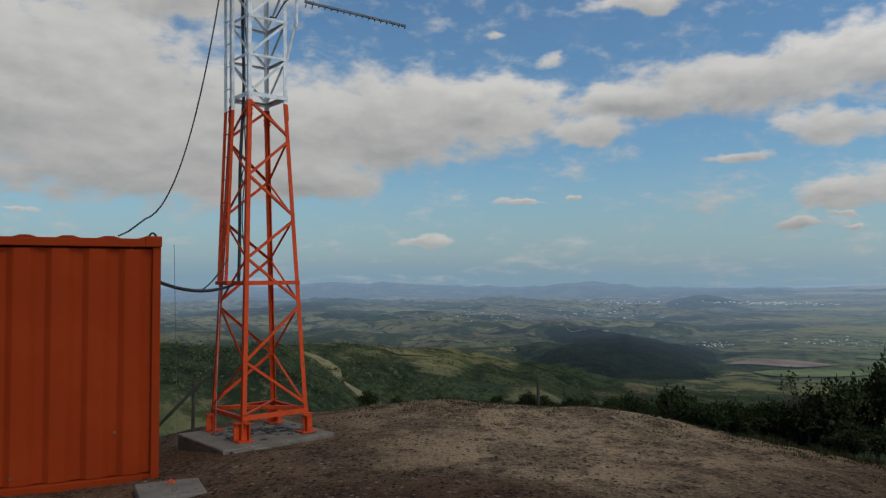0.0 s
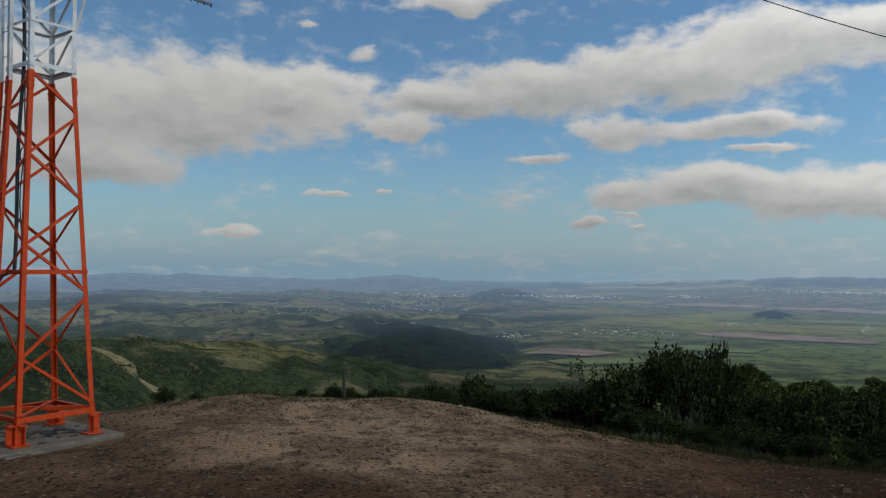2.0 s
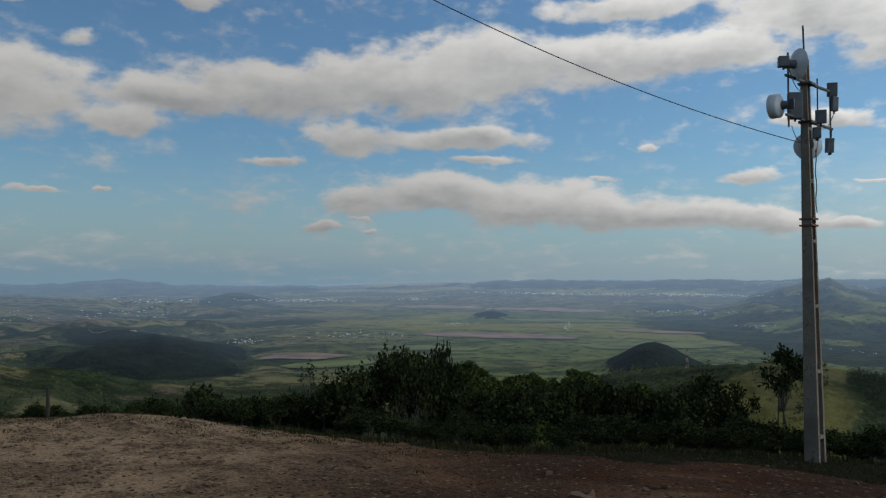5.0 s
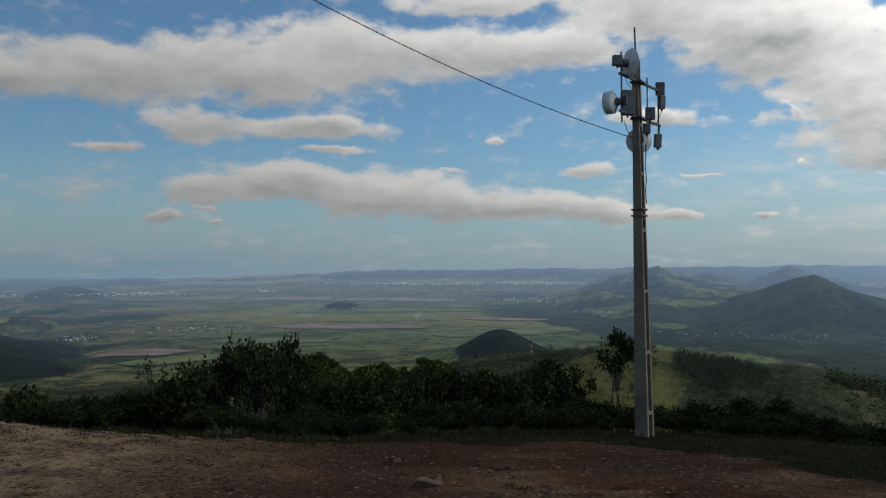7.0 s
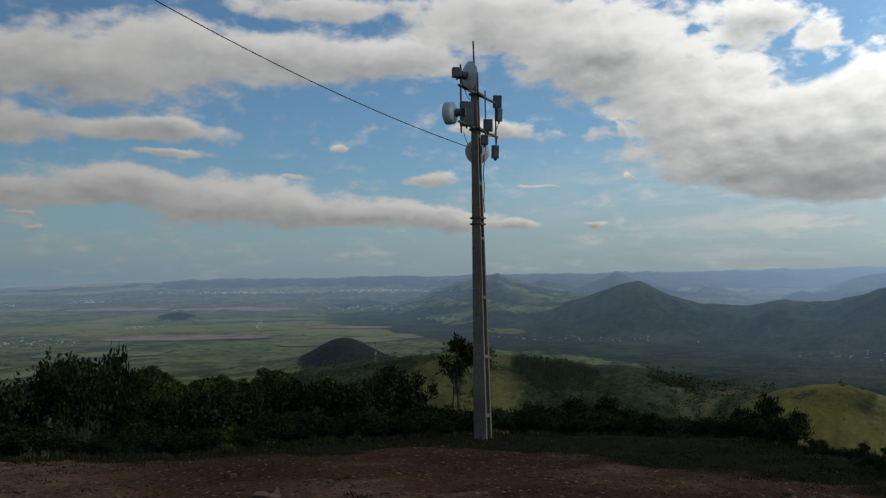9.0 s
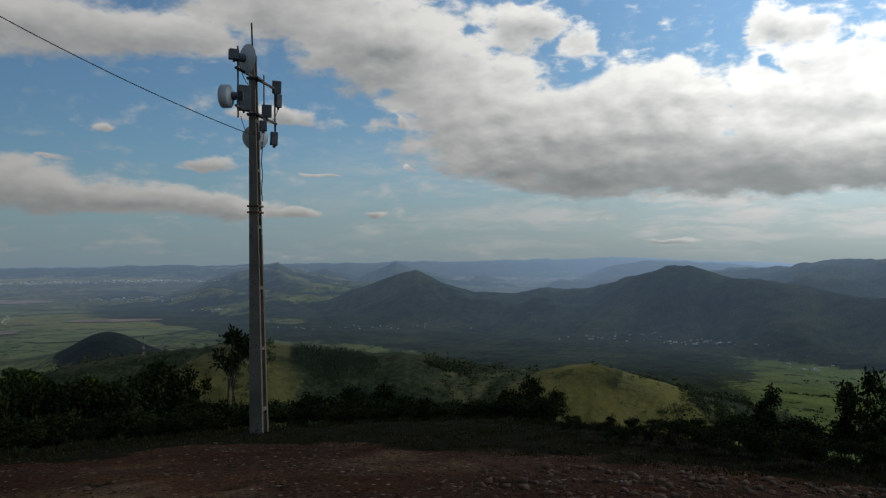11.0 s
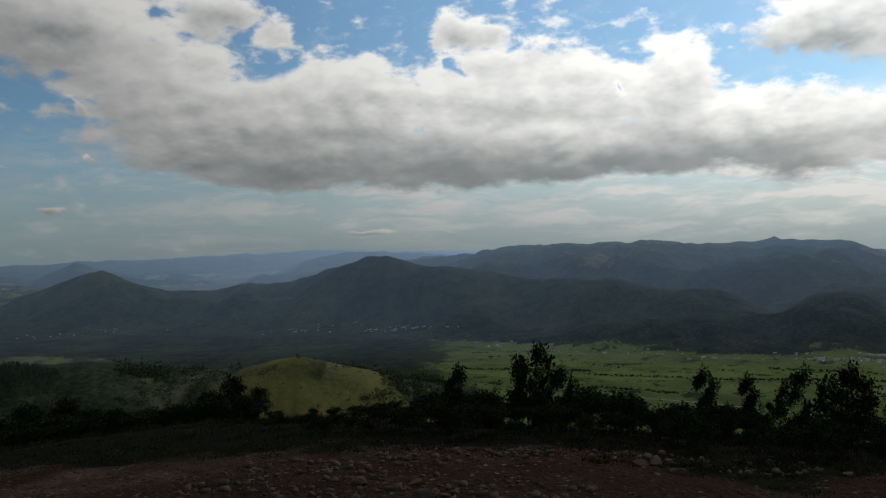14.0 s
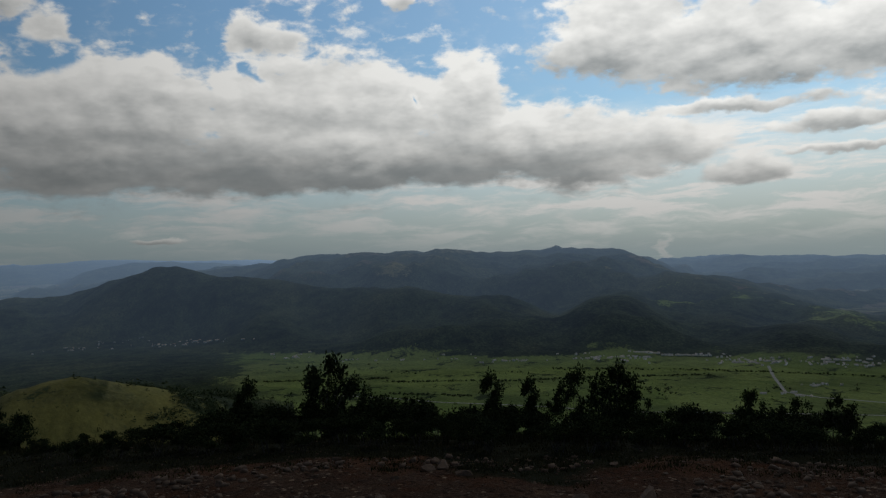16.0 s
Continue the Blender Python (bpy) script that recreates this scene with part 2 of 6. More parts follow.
air = g.mix(haze, g.mix(1.0, sky.outputs[0], (0.66, 0.90, 1.0), "MULTIPLY"), (3.05, 4.15, 5.05))
# bluer air over the far sea
air = g.mix(g.math("MULTIPLY", g.ramp(height, 1.6, -0.4), g.ramp(azimuth, -42.0, -22.0, 0.0, 0.55)), air, (2.0, 3.5, 4.7))
air = g.mix(crisp, air, g.mix(1.0, air, (1.02, 0.98, 0.94), "MULTIPLY"))
airy = g.node("ShaderNodeVectorMath", operation="SCALE")


def bright_of(colour):
    n = g.node("ShaderNodeVectorMath", operation="SCALE")
    g.link(colour, n.inputs[0]), g.link(glow, n.inputs["Scale"])
    return n.outputs[0]


g.link(g.math("POWER", glow, 0.72), airy.inputs["Scale"]), g.link(air, airy.inputs[0])
air = airy.outputs[0]
pale = g.mix(g.ramp(azimuth, -95.0, -120.0, 0.32, 0.1), white, (3.4, 3.6, 3.8))
final = g.mix(veil, air, bright_of(pale))
final = g.mix(g.math("MULTIPLY", dense, g.ramp(height, -1.0, 4.0, 0.5, 0.97)), final, bright_of(cloud))
back = g.node("ShaderNodeBackground")
g.link(final, back.inputs[0])
back.inputs[1].default_value = 0.1
g.link(back.outputs[0], g.node("ShaderNodeOutputWorld").inputs[0])

sun = new("sun", bpy.data.lights.new("sun", "SUN"))
sun.data.energy, sun.data.angle, sun.data.color = 1.1, radians(8.0), (1.0, 0.93, 0.82)
sun.matrix_world = look((0, 0, 60), (60 * math.sin(radians(SUN_AZ)), -60 * math.cos(radians(SUN_AZ)), 60 - 60 * math.tan(radians(SUN_EL))))

# ---------------------------------------------------------------- materials


def material(name):
    m = bpy.data.materials.new(name)
    m.use_nodes = True
    return m, Graph(m.node_tree)


def shade(g, colour, rough=0.8, metal=0.0, bump=None, strength=0.3, distance=0.01):
    b = g.node("ShaderNodeBsdfPrincipled")
    g.put(b.inputs["Base Color"], (*colour, 1.0) if isinstance(colour, tuple) and len(colour) == 3 else colour)
    g.put(b.inputs["Roughness"], rough)
    b.inputs["Metallic"].default_value = metal
    if bump is not None:
        n = g.node("ShaderNodeBump")
        n.inputs["Strength"].default_value, n.inputs["Distance"].default_value = strength, distance
        g.link(bump, n.inputs["Height"])
        g.link(n.outputs[0], b.inputs["Normal"])
    g.link(b.outputs[0], g.node("ShaderNodeOutputMaterial").inputs[0])
    return b


def where(g):
    return g.node("ShaderNodeNewGeometry").outputs["Position"]


def local(g):
    return g.node("ShaderNodeTexCoord").outputs["Object"]


def plain(name, colour, rough=0.6, metal=0.0, vary=0.25, scale=6.0, dirt=None, bump=0.15, gloss=0.5):
    """Paint, metal, plastic or concrete with two scales of wear."""
    m, g = material(name)
    p = local(g)
    a, b = g.noise(p, scale, 5.0, 0.6), g.noise(p, scale * 9.0, 4.0, 0.6)
    c = g.mix(g.ramp(a, 0.3, 0.7), tuple(v * (1 - vary) for v in colour), tuple(min(1.0, v * (1 + vary)) for v in colour))
    if dirt:
        c = g.mix(g.math("MULTIPLY", g.ramp(g.math("MULTIPLY", a, b), 0.27, 0.42), 0.8), c, dirt)
    s = shade(g, c, g.ramp(b, 0.2, 0.8, rough - 0.08, min(1.0, rough + 0.1)), metal, b, bump, 0.004)
    s.inputs["Specular IOR Level"].default_value = gloss
    return m


ORANGE = plain("orange_paint", (0.50, 0.052, 0.008), 0.6, 0.0, 0.15, 5.0, (0.2, 0.03, 0.01), 0.15, 0.2)
GALVANISED = plain("galvanised_steel", (0.58, 0.585, 0.58), 0.6, 0.0, 0.2, 7.0, None, 0.15, 0.25)
CONTAINER = plain("container_paint", (0.235, 0.027, 0.0045), 0.7, 0.0, 0.10, 0.8, None, 0.1, 0.06)
CONCRETE = plain("concrete", (0.165, 0.140, 0.112), 0.9, 0.0, 0.25, 3.0, (0.07, 0.06, 0.05), 0.5, 0.1)
POLE = plain("weathered_concrete", (0.195, 0.16, 0.122), 0.9, 0.0, 0.25, 2.5, (0.05, 0.046, 0.042), 0.5, 0.15)
BLACK = plain("black_rubber", (0.012, 0.012, 0.013), 0.5, 0.0, 0.2, 20.0)
WIRE = plain("steel_wire", (0.3, 0.31, 0.32), 0.4, 0.7, 0.2, 20.0)
DISH = plain("dish_plastic", (0.62, 0.62, 0.60), 0.5, 0.0, 0.12, 5.0)
GREYBOX = plain("grey_plastic", (0.09, 0.092, 0.095), 0.55, 0.0, 0.2, 8.0)
DARKSTEEL = plain("dark_steel", (0.06, 0.058, 0.055), 0.55, 0.5, 0.25, 9.0)
RUST = plain("rusty_steel", (0.16, 0.07, 0.035), 0.8, 0.1, 0.35, 9.0)
STONE = plain("pale_stone", (0.112, 0.070, 0.045), 0.9, 0.0, 0.35, 6.0, (0.07, 0.04, 0.028), 0.6, 0.2)
WOOD = plain("grey_wood", (0.05, 0.042, 0.035), 0.9, 0.0, 0.3, 6.0, None, 0.15, 0.1)


def leaf_material(name, dark, light):
    m, g = material(name)
    r = g.node("ShaderNodeNewGeometry").outputs["Random Per Island"]
    o = g.node("ShaderNodeObjectInfo").outputs["Random"]
    c = g.mix(r, dark, light)
    c = g.mix(g.math("MULTIPLY", o, 0.5), c, tuple(v * 0.6 for v in dark))
    b = shade(g, c, 0.85)
    b.inputs["Specular IOR Level"].default_value = 0.02
    return m


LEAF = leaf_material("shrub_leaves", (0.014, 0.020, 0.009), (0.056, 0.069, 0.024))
# lighter copy of the shrub leaves, sunlight put into the colour
LEAF_SUNNY = leaf_material("sunlit_slope_leaves", (0.028, 0.041, 0.012), (0.098, 0.118, 0.032))
BLADE = leaf_material("grass_blades", (0.026, 0.027, 0.011), (0.085, 0.076, 0.032))
FOREST = leaf_material("far_foliage", (0.045, 0.060, 0.029), (0.150, 0.165, 0.075))
BARK = plain("bark", (0.05, 0.042, 0.034), 0.95, 0.0, 0.3, 14.0)

# ---------------------------------------------------------------- the land


def value_noise(x, y, seed=0):
    """Smooth noise in 0..1 on arrays."""
    xi, yi = np.floor(x).astype(np.int64), np.floor(y).astype(np.int64)
    fx, fy = x - xi, y - yi
    fx, fy = fx * fx * (3 - 2 * fx), fy * fy * (3 - 2 * fy)

    def cell(i, j):
        h = (i * 374761393 + j * 668265263 + seed * 974634721) & 0x7FFFFFFF
        h = ((h ^ (h >> 13)) * 1274126177) & 0x7FFFFFFF
        return ((h ^ (h >> 16)) & 0xFFFF) / 65535.0
    a, b = cell(xi, yi), cell(xi + 1, yi)
    c, d = cell(xi, yi + 1), cell(xi + 1, yi + 1)
    return (a * (1 - fx) + b * fx) * (1 - fy) + (c * (1 - fx) + d * fx) * fy


def fbm(x, y, octaves=5, seed=0, gain=0.5):
    total, amp, norm = np.zeros_like(x), 1.0, 0.0
    for k in range(octaves):
        total += amp * (value_noise(x * 2 ** k, y * 2 ** k, seed + k) - 0.5)
        norm += amp
        amp *= gain
    return total / norm * 2


def along(az, table):
    """Reads a table of (bearing, value), bearings falling."""
    t = sorted(table)
    return np.interp(az, [p[0] for p in t], [p[1] for p in t])


def smooth(v, lo, hi):
    t = np.clip((v - lo) / (hi - lo), 0, 1)
    return t * t * (3 - 2 * t)


TAN = lambda deg: np.tan(np.radians(deg))
VALLEY = -110.0
FALL = [(180, .005), (40, .005), (20, .0050), (12, .0030), (0, .0027), (-20, .0045), (-37, .0062), (-60, .0058), (-86, .0050), (-110, .0060), (-131, .0055), (-180, .005)]
BRIM = [(180, 14), (40, 14), (12, 13.2), (0, 13.2), (-10, 13), (-20, 12.2), (-37, 11.6), (-60, 14.5), (-75, 14), (-86, 11.6), (-108, 9.8), (-131, 9.8), (-180, 12)]
TURF = [(180, 13), (40, 14), (12, 13.6), (0, 13.4), (-10, 13), (-20, 12), (-37, 11.0), (-52, 11.2), (-60, 10.7), (-68, 9.7), (-86, 8.7), (-95, 8.0), (-108, 7.7), (-131, 7.7), (-180, 9)]
HORIZON = [(180, -1.2), (35, -1.6), (0, -1.5), (-13, -1.3), (-24, -.85), (-33, -.45), (-48, -.3), (-60, -.4), (-90, -.5), (-125, -1.5), (-180, -1.5)]
# skylines: bearing and height in degrees
RANGE_R = [(-45, -4.2), (-51, -3.2), (-53, -2.4), (-55.1, -1.3), (-56.8, -.7), (-58.1, -.6), (-59.8, -.1), (-61, -.7), (-64.8, -1.4), (-72.7, -2.2), (-78, -2.4), (-83.5, -1.8), (-87.8, -.6), (-91.3, -.5), (-92.9, -.32), (-95.8, -.25), (-97.9, .1), (-102.5, -.03), (-104, -.15), (-107, -.12), (-111.8, -.35), (-115, -.26), (-118.6, -.15), (-121.6, -.75), (-123.2, -1.35), (-124.3, -1.9), (-128.8, -3), (-133.6, -4.4), (-140, -6.5), (-150, -7)]
FOOT_R = [(-45, -2.9), (-51, -3.1), (-59, -4.5), (-70, -4.9), (-83, -5.7), (-96, -7.0), (-104, -7.8), (-113, -8.15), (-122, -8.2), (-138, -8.5), (-150, -8.5)]
BACK_R = [(-114, -5), (-119, -2.2), (-122, -1.2), (-124.5, -1.0), (-128.8, -.9), (-133, -1.1), (-138, -1.3), (-150, -1.6)]
FAR_R = [(-30, -.9), (-37, -.4), (-51, -.2), (-59, -.05), (-67, .05), (-72.3, .1), (-79.6, .3), (-85, .45), (-92, .1), (-110, -.6), (-123.6, -1.1), (-128.8, -1.0), (-137.9, -1.4), (-160, -1.5)]
FAR_L = [(40, -2), (19.7, -1.9), (14, -1.4), (10.4, -.7), (8, -.6), (6.5, -.75), (4.4, -.6), (1.3, -.75), (-1.5, -.85), (-4.8, -.95), (-7.5, -.85), (-10.5, -.55), (-13.1, -.7), (-15.2, -1.0), (-17, -1.5), (-18.5, -1.6), (-21, -2.1), (-30, -3)]
RIDGES_L = [(50, -3), (19.7, -2.9), (15.5, -2.6), (12.4, -2.4), (10, -2.05), (6.8, -2.2), (1, -2.5), (-3.2, -2.2), (-7.3, -2.45), (-13, -2.8), (-20, -4), (-26, -5)]
MIDDLE_R = [(-58, -4), (-61, -1.2), (-63.1, -.4), (-65.5, -1.2), (-66.9, -.6), (-68.2, -.1), (-69.8, -.5), (-73.5, -1.5), (-75, -1.4), (-76.7, -2.0), (-78.6, -1.7), (-81.6, -1.45), (-83.5, -.45), (-86.1, .1), (-88.3, .18), (-91, -.1), (-94, -.4), (-98, -3)]
FRONT_R = [(-60, -8), (-62.8, -3.1), (-65.7, -2.05), (-67.8, -1.25), (-69.8, -.74), (-71.5, -1.45), (-73.9, -2.2), (-77.2, -2.35), (-79.2, -1.9), (-82.7, -1.7), (-85, -.85), (-87.9, -.35), (-89.5, -.4), (-91.5, -.95), (-92.8, -1.2), (-97.6, -1.75), (-102.2, -2.3), (-105.7, -2.2), (-108.8, -2.9), (-113, -3.3), (-116.6, -4.7), (-119.5, -3.7), (-121.5, -3.9), (-123.8, -5.3), (-130, -9)]
TAIL_R = [(-112, -8), (-118, -4), (-122, -2.2), (-124.2, -1.9), (-127.4, -2.6), (-131.5, -3.8), (-134.1, -4.4), (-138, -5.4), (-145, -8)]
SPUR_L = [(60, -4), (19.7, -4.4), (16.3, -4.9), (12.4, -4.6), (9.2, -6.3), (6.7, -7.9), (3.9, -9.6), (0, -13), (-6, -25)]
SPUR_M = [(40, -5), (10, -5.1), (5.9, -5.4), (1.8, -6.4), (-2.7, -7.2), (-6.9, -7.5), (-8.9, -8.3), (-14, -11), (-20, -25)]
DARK_HILL = [(8, -20), (0, -8), (-7.3, -5.7), (-9.6, -4.9), (-13.2, -4.5), (-16.4, -5.3), (-18.9, -6.3), (-21.4, -7.0), (-25, -9), (-32, -20)]
GRASS_SPUR = [(-32, -25), (-40, -9.5), (-45, -7.2), (-48.1, -6.6), (-51.9, -6.3), (-55.8, -5.8), (-59.1, -5.8), (-62.3, -6.3), (-65.7, -6.6), (-69.8, -6.8), (-73.1, -7.4), (-77.2, -7.9), (-82, -8.4), (-88, -8.9), (-93, -9.8), (-97, -13), (-102, -25)]
GOLD_R = [(-72, -14), (-75.5, -9.6), (-77, -8.8), (-78.7, -8.0), (-80.7, -7.45), (-82.6, -7.2), (-84.8, -7.75), (-87.3, -8.35), (-89, -8.75), (-91.8, -9.8), (-94, -12), (-97, -20)]


def land(az, r):
    """Height, woodland (0..1, more where cloud shade is painted in) and dryness (0..1, also for sunlit grass) of the
    land at a bearing and a distance.
    """
    x, y = -r * np.sin(np.radians(az)), r * np.cos(np.radians(az))
    brim, fall = along(az, BRIM), along(az, FALL)
    brim = brim + 0.5 * fbm(az / 5.0, az * 0 + 3.3, 3, 5)
    top = -fall * np.minimum(r, brim) ** 2
    past = np.maximum(r - brim, 0)
    top = top - past * (0.26 + 0.16 * smooth(past, 0, 25))
    lumps = fbm(x / 2.2, y / 2.2, 4, 11) * 0.07 + fbm(x / .35, y / .35, 3, 17) * 0.022
    top = top + lumps * smooth(r, 1.0, 5.0) + smooth(past, 2, 40) * fbm(x / 9, y / 9, 4, 23) * 1.2
    # bank of pale spoil on the brim
    for ba, br, bw, bh in ((-15.5, 12.2, 1.5, .12), (-12.0, 12.6, 1.1, .10), (-2.5, 13.0, 2.0, .1)):
        bx, by = -br * np.sin(np.radians(ba)), br * np.cos(np.radians(ba))
        top = top + bh * np.exp(-((x - bx) ** 2 + (y - by) ** 2) / bw ** 2)
    # scrub-grown shoulders just under the top
    for ba, be, br, bw in ((-35.4, -6.1, 46.0, 4.2), (-39.5, -7.7, 49.0, 4.5), (-43.9, -6.9, 52.0, 3.8), (-47.5, -7.9, 55.0, 4.0)):
        bx, by = -br * np.sin(np.radians(ba)), br * np.cos(np.radians(ba))
        s = np.exp(-((x - bx) ** 2 + (y - by) ** 2) / bw ** 2)
        top = top * (1 - s) + (EYE + br * TAN(be)) * s
    # the soil is cut level round the tower's slab
    top = np.minimum(top, -0.37 + 0.5 * np.maximum(np.hypot(x + 2.42, y - 10.17) - 1.05, 0))
    rise = smooth(r, 2300, 4800)
    rough = fbm(x / 120, y / 120, 5, 41)
    west = smooth(az, -27, -10) * smooth(r, 420, 800) * (1 - 0.6 * smooth(r, 2400, 3600))
    folds = 0.42 - np.abs(fbm(x / 520 + 3.1, y / 520, 5, 37)) * 1.5
    rolling = west * (np.maximum(folds, -0.2) * 62 + (0.4 - np.abs(fbm(x / 170, y / 170, 4, 39)) * 1.4) * 16)
    floor = VALLEY + rise * (EYE + 4800 * TAN(along(az, HORIZON)) - VALLEY) + fbm(x / 260, y / 260, 4, 31) * 4 * smooth(r, 250, 900) + rolling
    z = np.maximum(top, floor)
    wood, dry = 0.35 + 0 * z, 0 * z
    wood_n = smooth(fbm(x / 170, y / 170, 5, 47), -0.05, 0.18)
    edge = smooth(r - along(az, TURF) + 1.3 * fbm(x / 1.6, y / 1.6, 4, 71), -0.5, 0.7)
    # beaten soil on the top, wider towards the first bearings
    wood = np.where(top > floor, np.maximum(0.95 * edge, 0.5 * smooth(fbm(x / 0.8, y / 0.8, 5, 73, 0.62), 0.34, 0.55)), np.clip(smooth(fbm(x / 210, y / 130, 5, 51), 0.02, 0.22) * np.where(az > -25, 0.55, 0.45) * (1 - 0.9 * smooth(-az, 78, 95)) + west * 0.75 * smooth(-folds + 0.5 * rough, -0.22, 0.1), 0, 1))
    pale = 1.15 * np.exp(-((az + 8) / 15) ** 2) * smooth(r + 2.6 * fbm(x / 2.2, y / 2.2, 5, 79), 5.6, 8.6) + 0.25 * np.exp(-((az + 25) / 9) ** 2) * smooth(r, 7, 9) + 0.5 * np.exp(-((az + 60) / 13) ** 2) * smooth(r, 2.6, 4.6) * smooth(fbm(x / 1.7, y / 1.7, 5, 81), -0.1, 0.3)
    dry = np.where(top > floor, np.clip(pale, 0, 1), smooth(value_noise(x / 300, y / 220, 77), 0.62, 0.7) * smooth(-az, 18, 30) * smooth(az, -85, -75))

    # the wooded dale under the brim; the valley's shade is painted in as woodland too
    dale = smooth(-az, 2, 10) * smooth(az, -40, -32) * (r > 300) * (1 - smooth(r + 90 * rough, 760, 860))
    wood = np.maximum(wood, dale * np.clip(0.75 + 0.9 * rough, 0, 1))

    def ridge(z, wood, dry, table, dist, front, rear, rug, w, d):
        crest = EYE + dist * TAN(along(az, table) + 0.16 * fbm(az * 0.9, az * 0 + 7.7, 4, 29))
        s = np.where(r < dist, np.exp(-((r - dist) / front) ** 2), np.exp(-((r - dist) / rear) ** 2))
        s = np.maximum(s - 0.07, 0) / 0.93
        h = floor + (crest - floor) * s + rug * rough * np.minimum(s * 3, 0.3 + s) * np.clip(1.15 - s, 0.12, 1)
        on = (h > z) & (s > 0.015)
        k = np.where(on, smooth(h - z + 1.5 * rough, 0, min(0.22 * rug, 4.0)), 0)
        return np.where(on, h, z), wood + (w - wood) * k, dry + (d - dry) * k

    def hill(z, wood, dry, a0, e0, dist, half, deep, rug, w, d, skew=1.0):
        crest = EYE + dist * TAN(e0)
        da = (az - a0) / np.where(az > a0, half, half * skew)
        s = np.exp(-da ** 2 - ((r - dist) / deep) ** 2)
        h = z * (1 - s) + crest * s + rug * rough * s * np.clip(1.2 - s, 0, 1)
        on = (h > z) & (s + 0.25 * rough > 0.3)
        return np.maximum(h, z), np.where(on, w, wood), np.where(on, d, dry)

    foot = (EYE - VALLEY) / -TAN(along(az, FOOT_R))
    z, wood, dry = ridge(z, wood, dry, FAR_R, 4450.0, 500.0, 500.0, 25, 0.75, 0)
    z, wood, dry = ridge(z, wood, dry, BACK_R, 2700.0, 800.0, 500.0, 60, 0.85, 0)
    z, wood, dry = ridge(z, wood, dry, FAR_L, 4300.0, 420.0, 400.0, 22, 0.8, 0)
    z, wood, dry = ridge(z, wood, dry, RIDGES_L, 2300.0, 650.0, 600.0, 34, wood_n * 0.9, 0.1)
    # cloud shade on the open valley floor, painted as a band of woodland
    band = smooth(az, -100, -88) * smooth(-az, 44, 50) * smooth(r + 90 * rough, (0.74 - 0.1 * smooth(-az, 62, 76)) * foot, (0.82 - 0.1 * smooth(-az, 62, 76)) * foot) * (r < foot * 1.4)
    wood = np.maximum(wood, 0.8 * band)
    crest_r = np.minimum(foot * 2.3, 3500.0)
    spurs = 0.55 - 1.8 * np.abs(fbm(x / 380, y / 380, 5, 61)) + 0.4 * (0.4 - 1.5 * np.abs(fbm(x / 130, y / 130, 4, 63)))
    rough_was, rough = rough, rough * 0.35 + spurs
    # thinner woods on the spurs, which also paint sunlit patches
    glade_lit = (0.35 + 0.3 * smooth(az, -70, -64)) * smooth(spurs + 0.6 * rough_was, 0.25, 0.7)
    z, wood, dry = ridge(z, wood, dry, MIDDLE_R, 3400.0, 420.0, 350.0, 60, 0.85, 0)
    z, wood, dry = ridge(z, wood, dry, RANGE_R, crest_r, (crest_r - foot) * 0.62, 500.0, 95, 0.92 - glade_lit * 1.2, 0.1)
    z, wood, dry = ridge(z, wood, dry, TAIL_R, foot * 1.75, foot * 0.3, 260.0, 60, 0.92 - glade_lit, 0.1)
    z, wood, dry = ridge(z, wood, dry, FRONT_R, foot * 1.36, foot * 0.2, 200.0, 70, 0.97 - 0.5 * glade_lit, 0)
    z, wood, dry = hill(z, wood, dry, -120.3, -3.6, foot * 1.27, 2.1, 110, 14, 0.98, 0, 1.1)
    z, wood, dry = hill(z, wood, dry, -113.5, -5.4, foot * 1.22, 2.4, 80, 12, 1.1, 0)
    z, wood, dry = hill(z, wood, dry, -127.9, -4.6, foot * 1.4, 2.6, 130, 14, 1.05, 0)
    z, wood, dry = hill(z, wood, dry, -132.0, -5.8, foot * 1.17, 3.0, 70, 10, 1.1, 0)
    rough = rough_was
    z, wood, dry = hill(z, wood, dry, -18.5, -1.45, 2900.0, 2.2, 260, 16, 1.05, 0)
    z, wood, dry = hill(z, wood, dry, 15.0, -2.55, 1900.0, 4.5, 240, 26, 1.0, 0)
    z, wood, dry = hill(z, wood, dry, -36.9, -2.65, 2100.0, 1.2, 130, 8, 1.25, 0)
    # cover of 1.3 paints a cloud's shade over this wooded hill
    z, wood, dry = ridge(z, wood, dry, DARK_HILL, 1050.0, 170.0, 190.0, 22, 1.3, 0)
    z, wood, dry = ridge(z, wood, dry, SPUR_M, 560.0, 190.0, 160.0, 46, np.clip(0.58 + 0.5 * wood_n - 1.0 * rough - 0.4 * fbm(x / 45, y / 45, 4, 85), 0, 0.95), 0.1)
    z, wood, dry = ridge(z, wood, dry, SPUR_L, 330.0, 130.0, 110.0, 34, np.clip(0.55 + 0.45 * wood_n - 1.0 * rough - 0.4 * fbm(x / 38, y / 38, 4, 85), 0, 0.95), 0.1)
    bare = np.exp(-((r - 318.0 + 26 * rough + 10 * fbm(x / 22, y / 22, 4, 83)) / 15) ** 2) * smooth(az, 3, 5) * smooth(-az, -13.5, -10)
    bare = bare * (0.35 + 0.65 * smooth(fbm(x / 14, y / 14, 5, 87), -0.25, 0.25))
    wood, dry = wood * (1 - bare), np.maximum(dry, bare)
    # another hill darkened by cover over 1, for cloud shade
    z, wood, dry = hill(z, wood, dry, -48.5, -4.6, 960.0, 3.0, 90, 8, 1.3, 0)
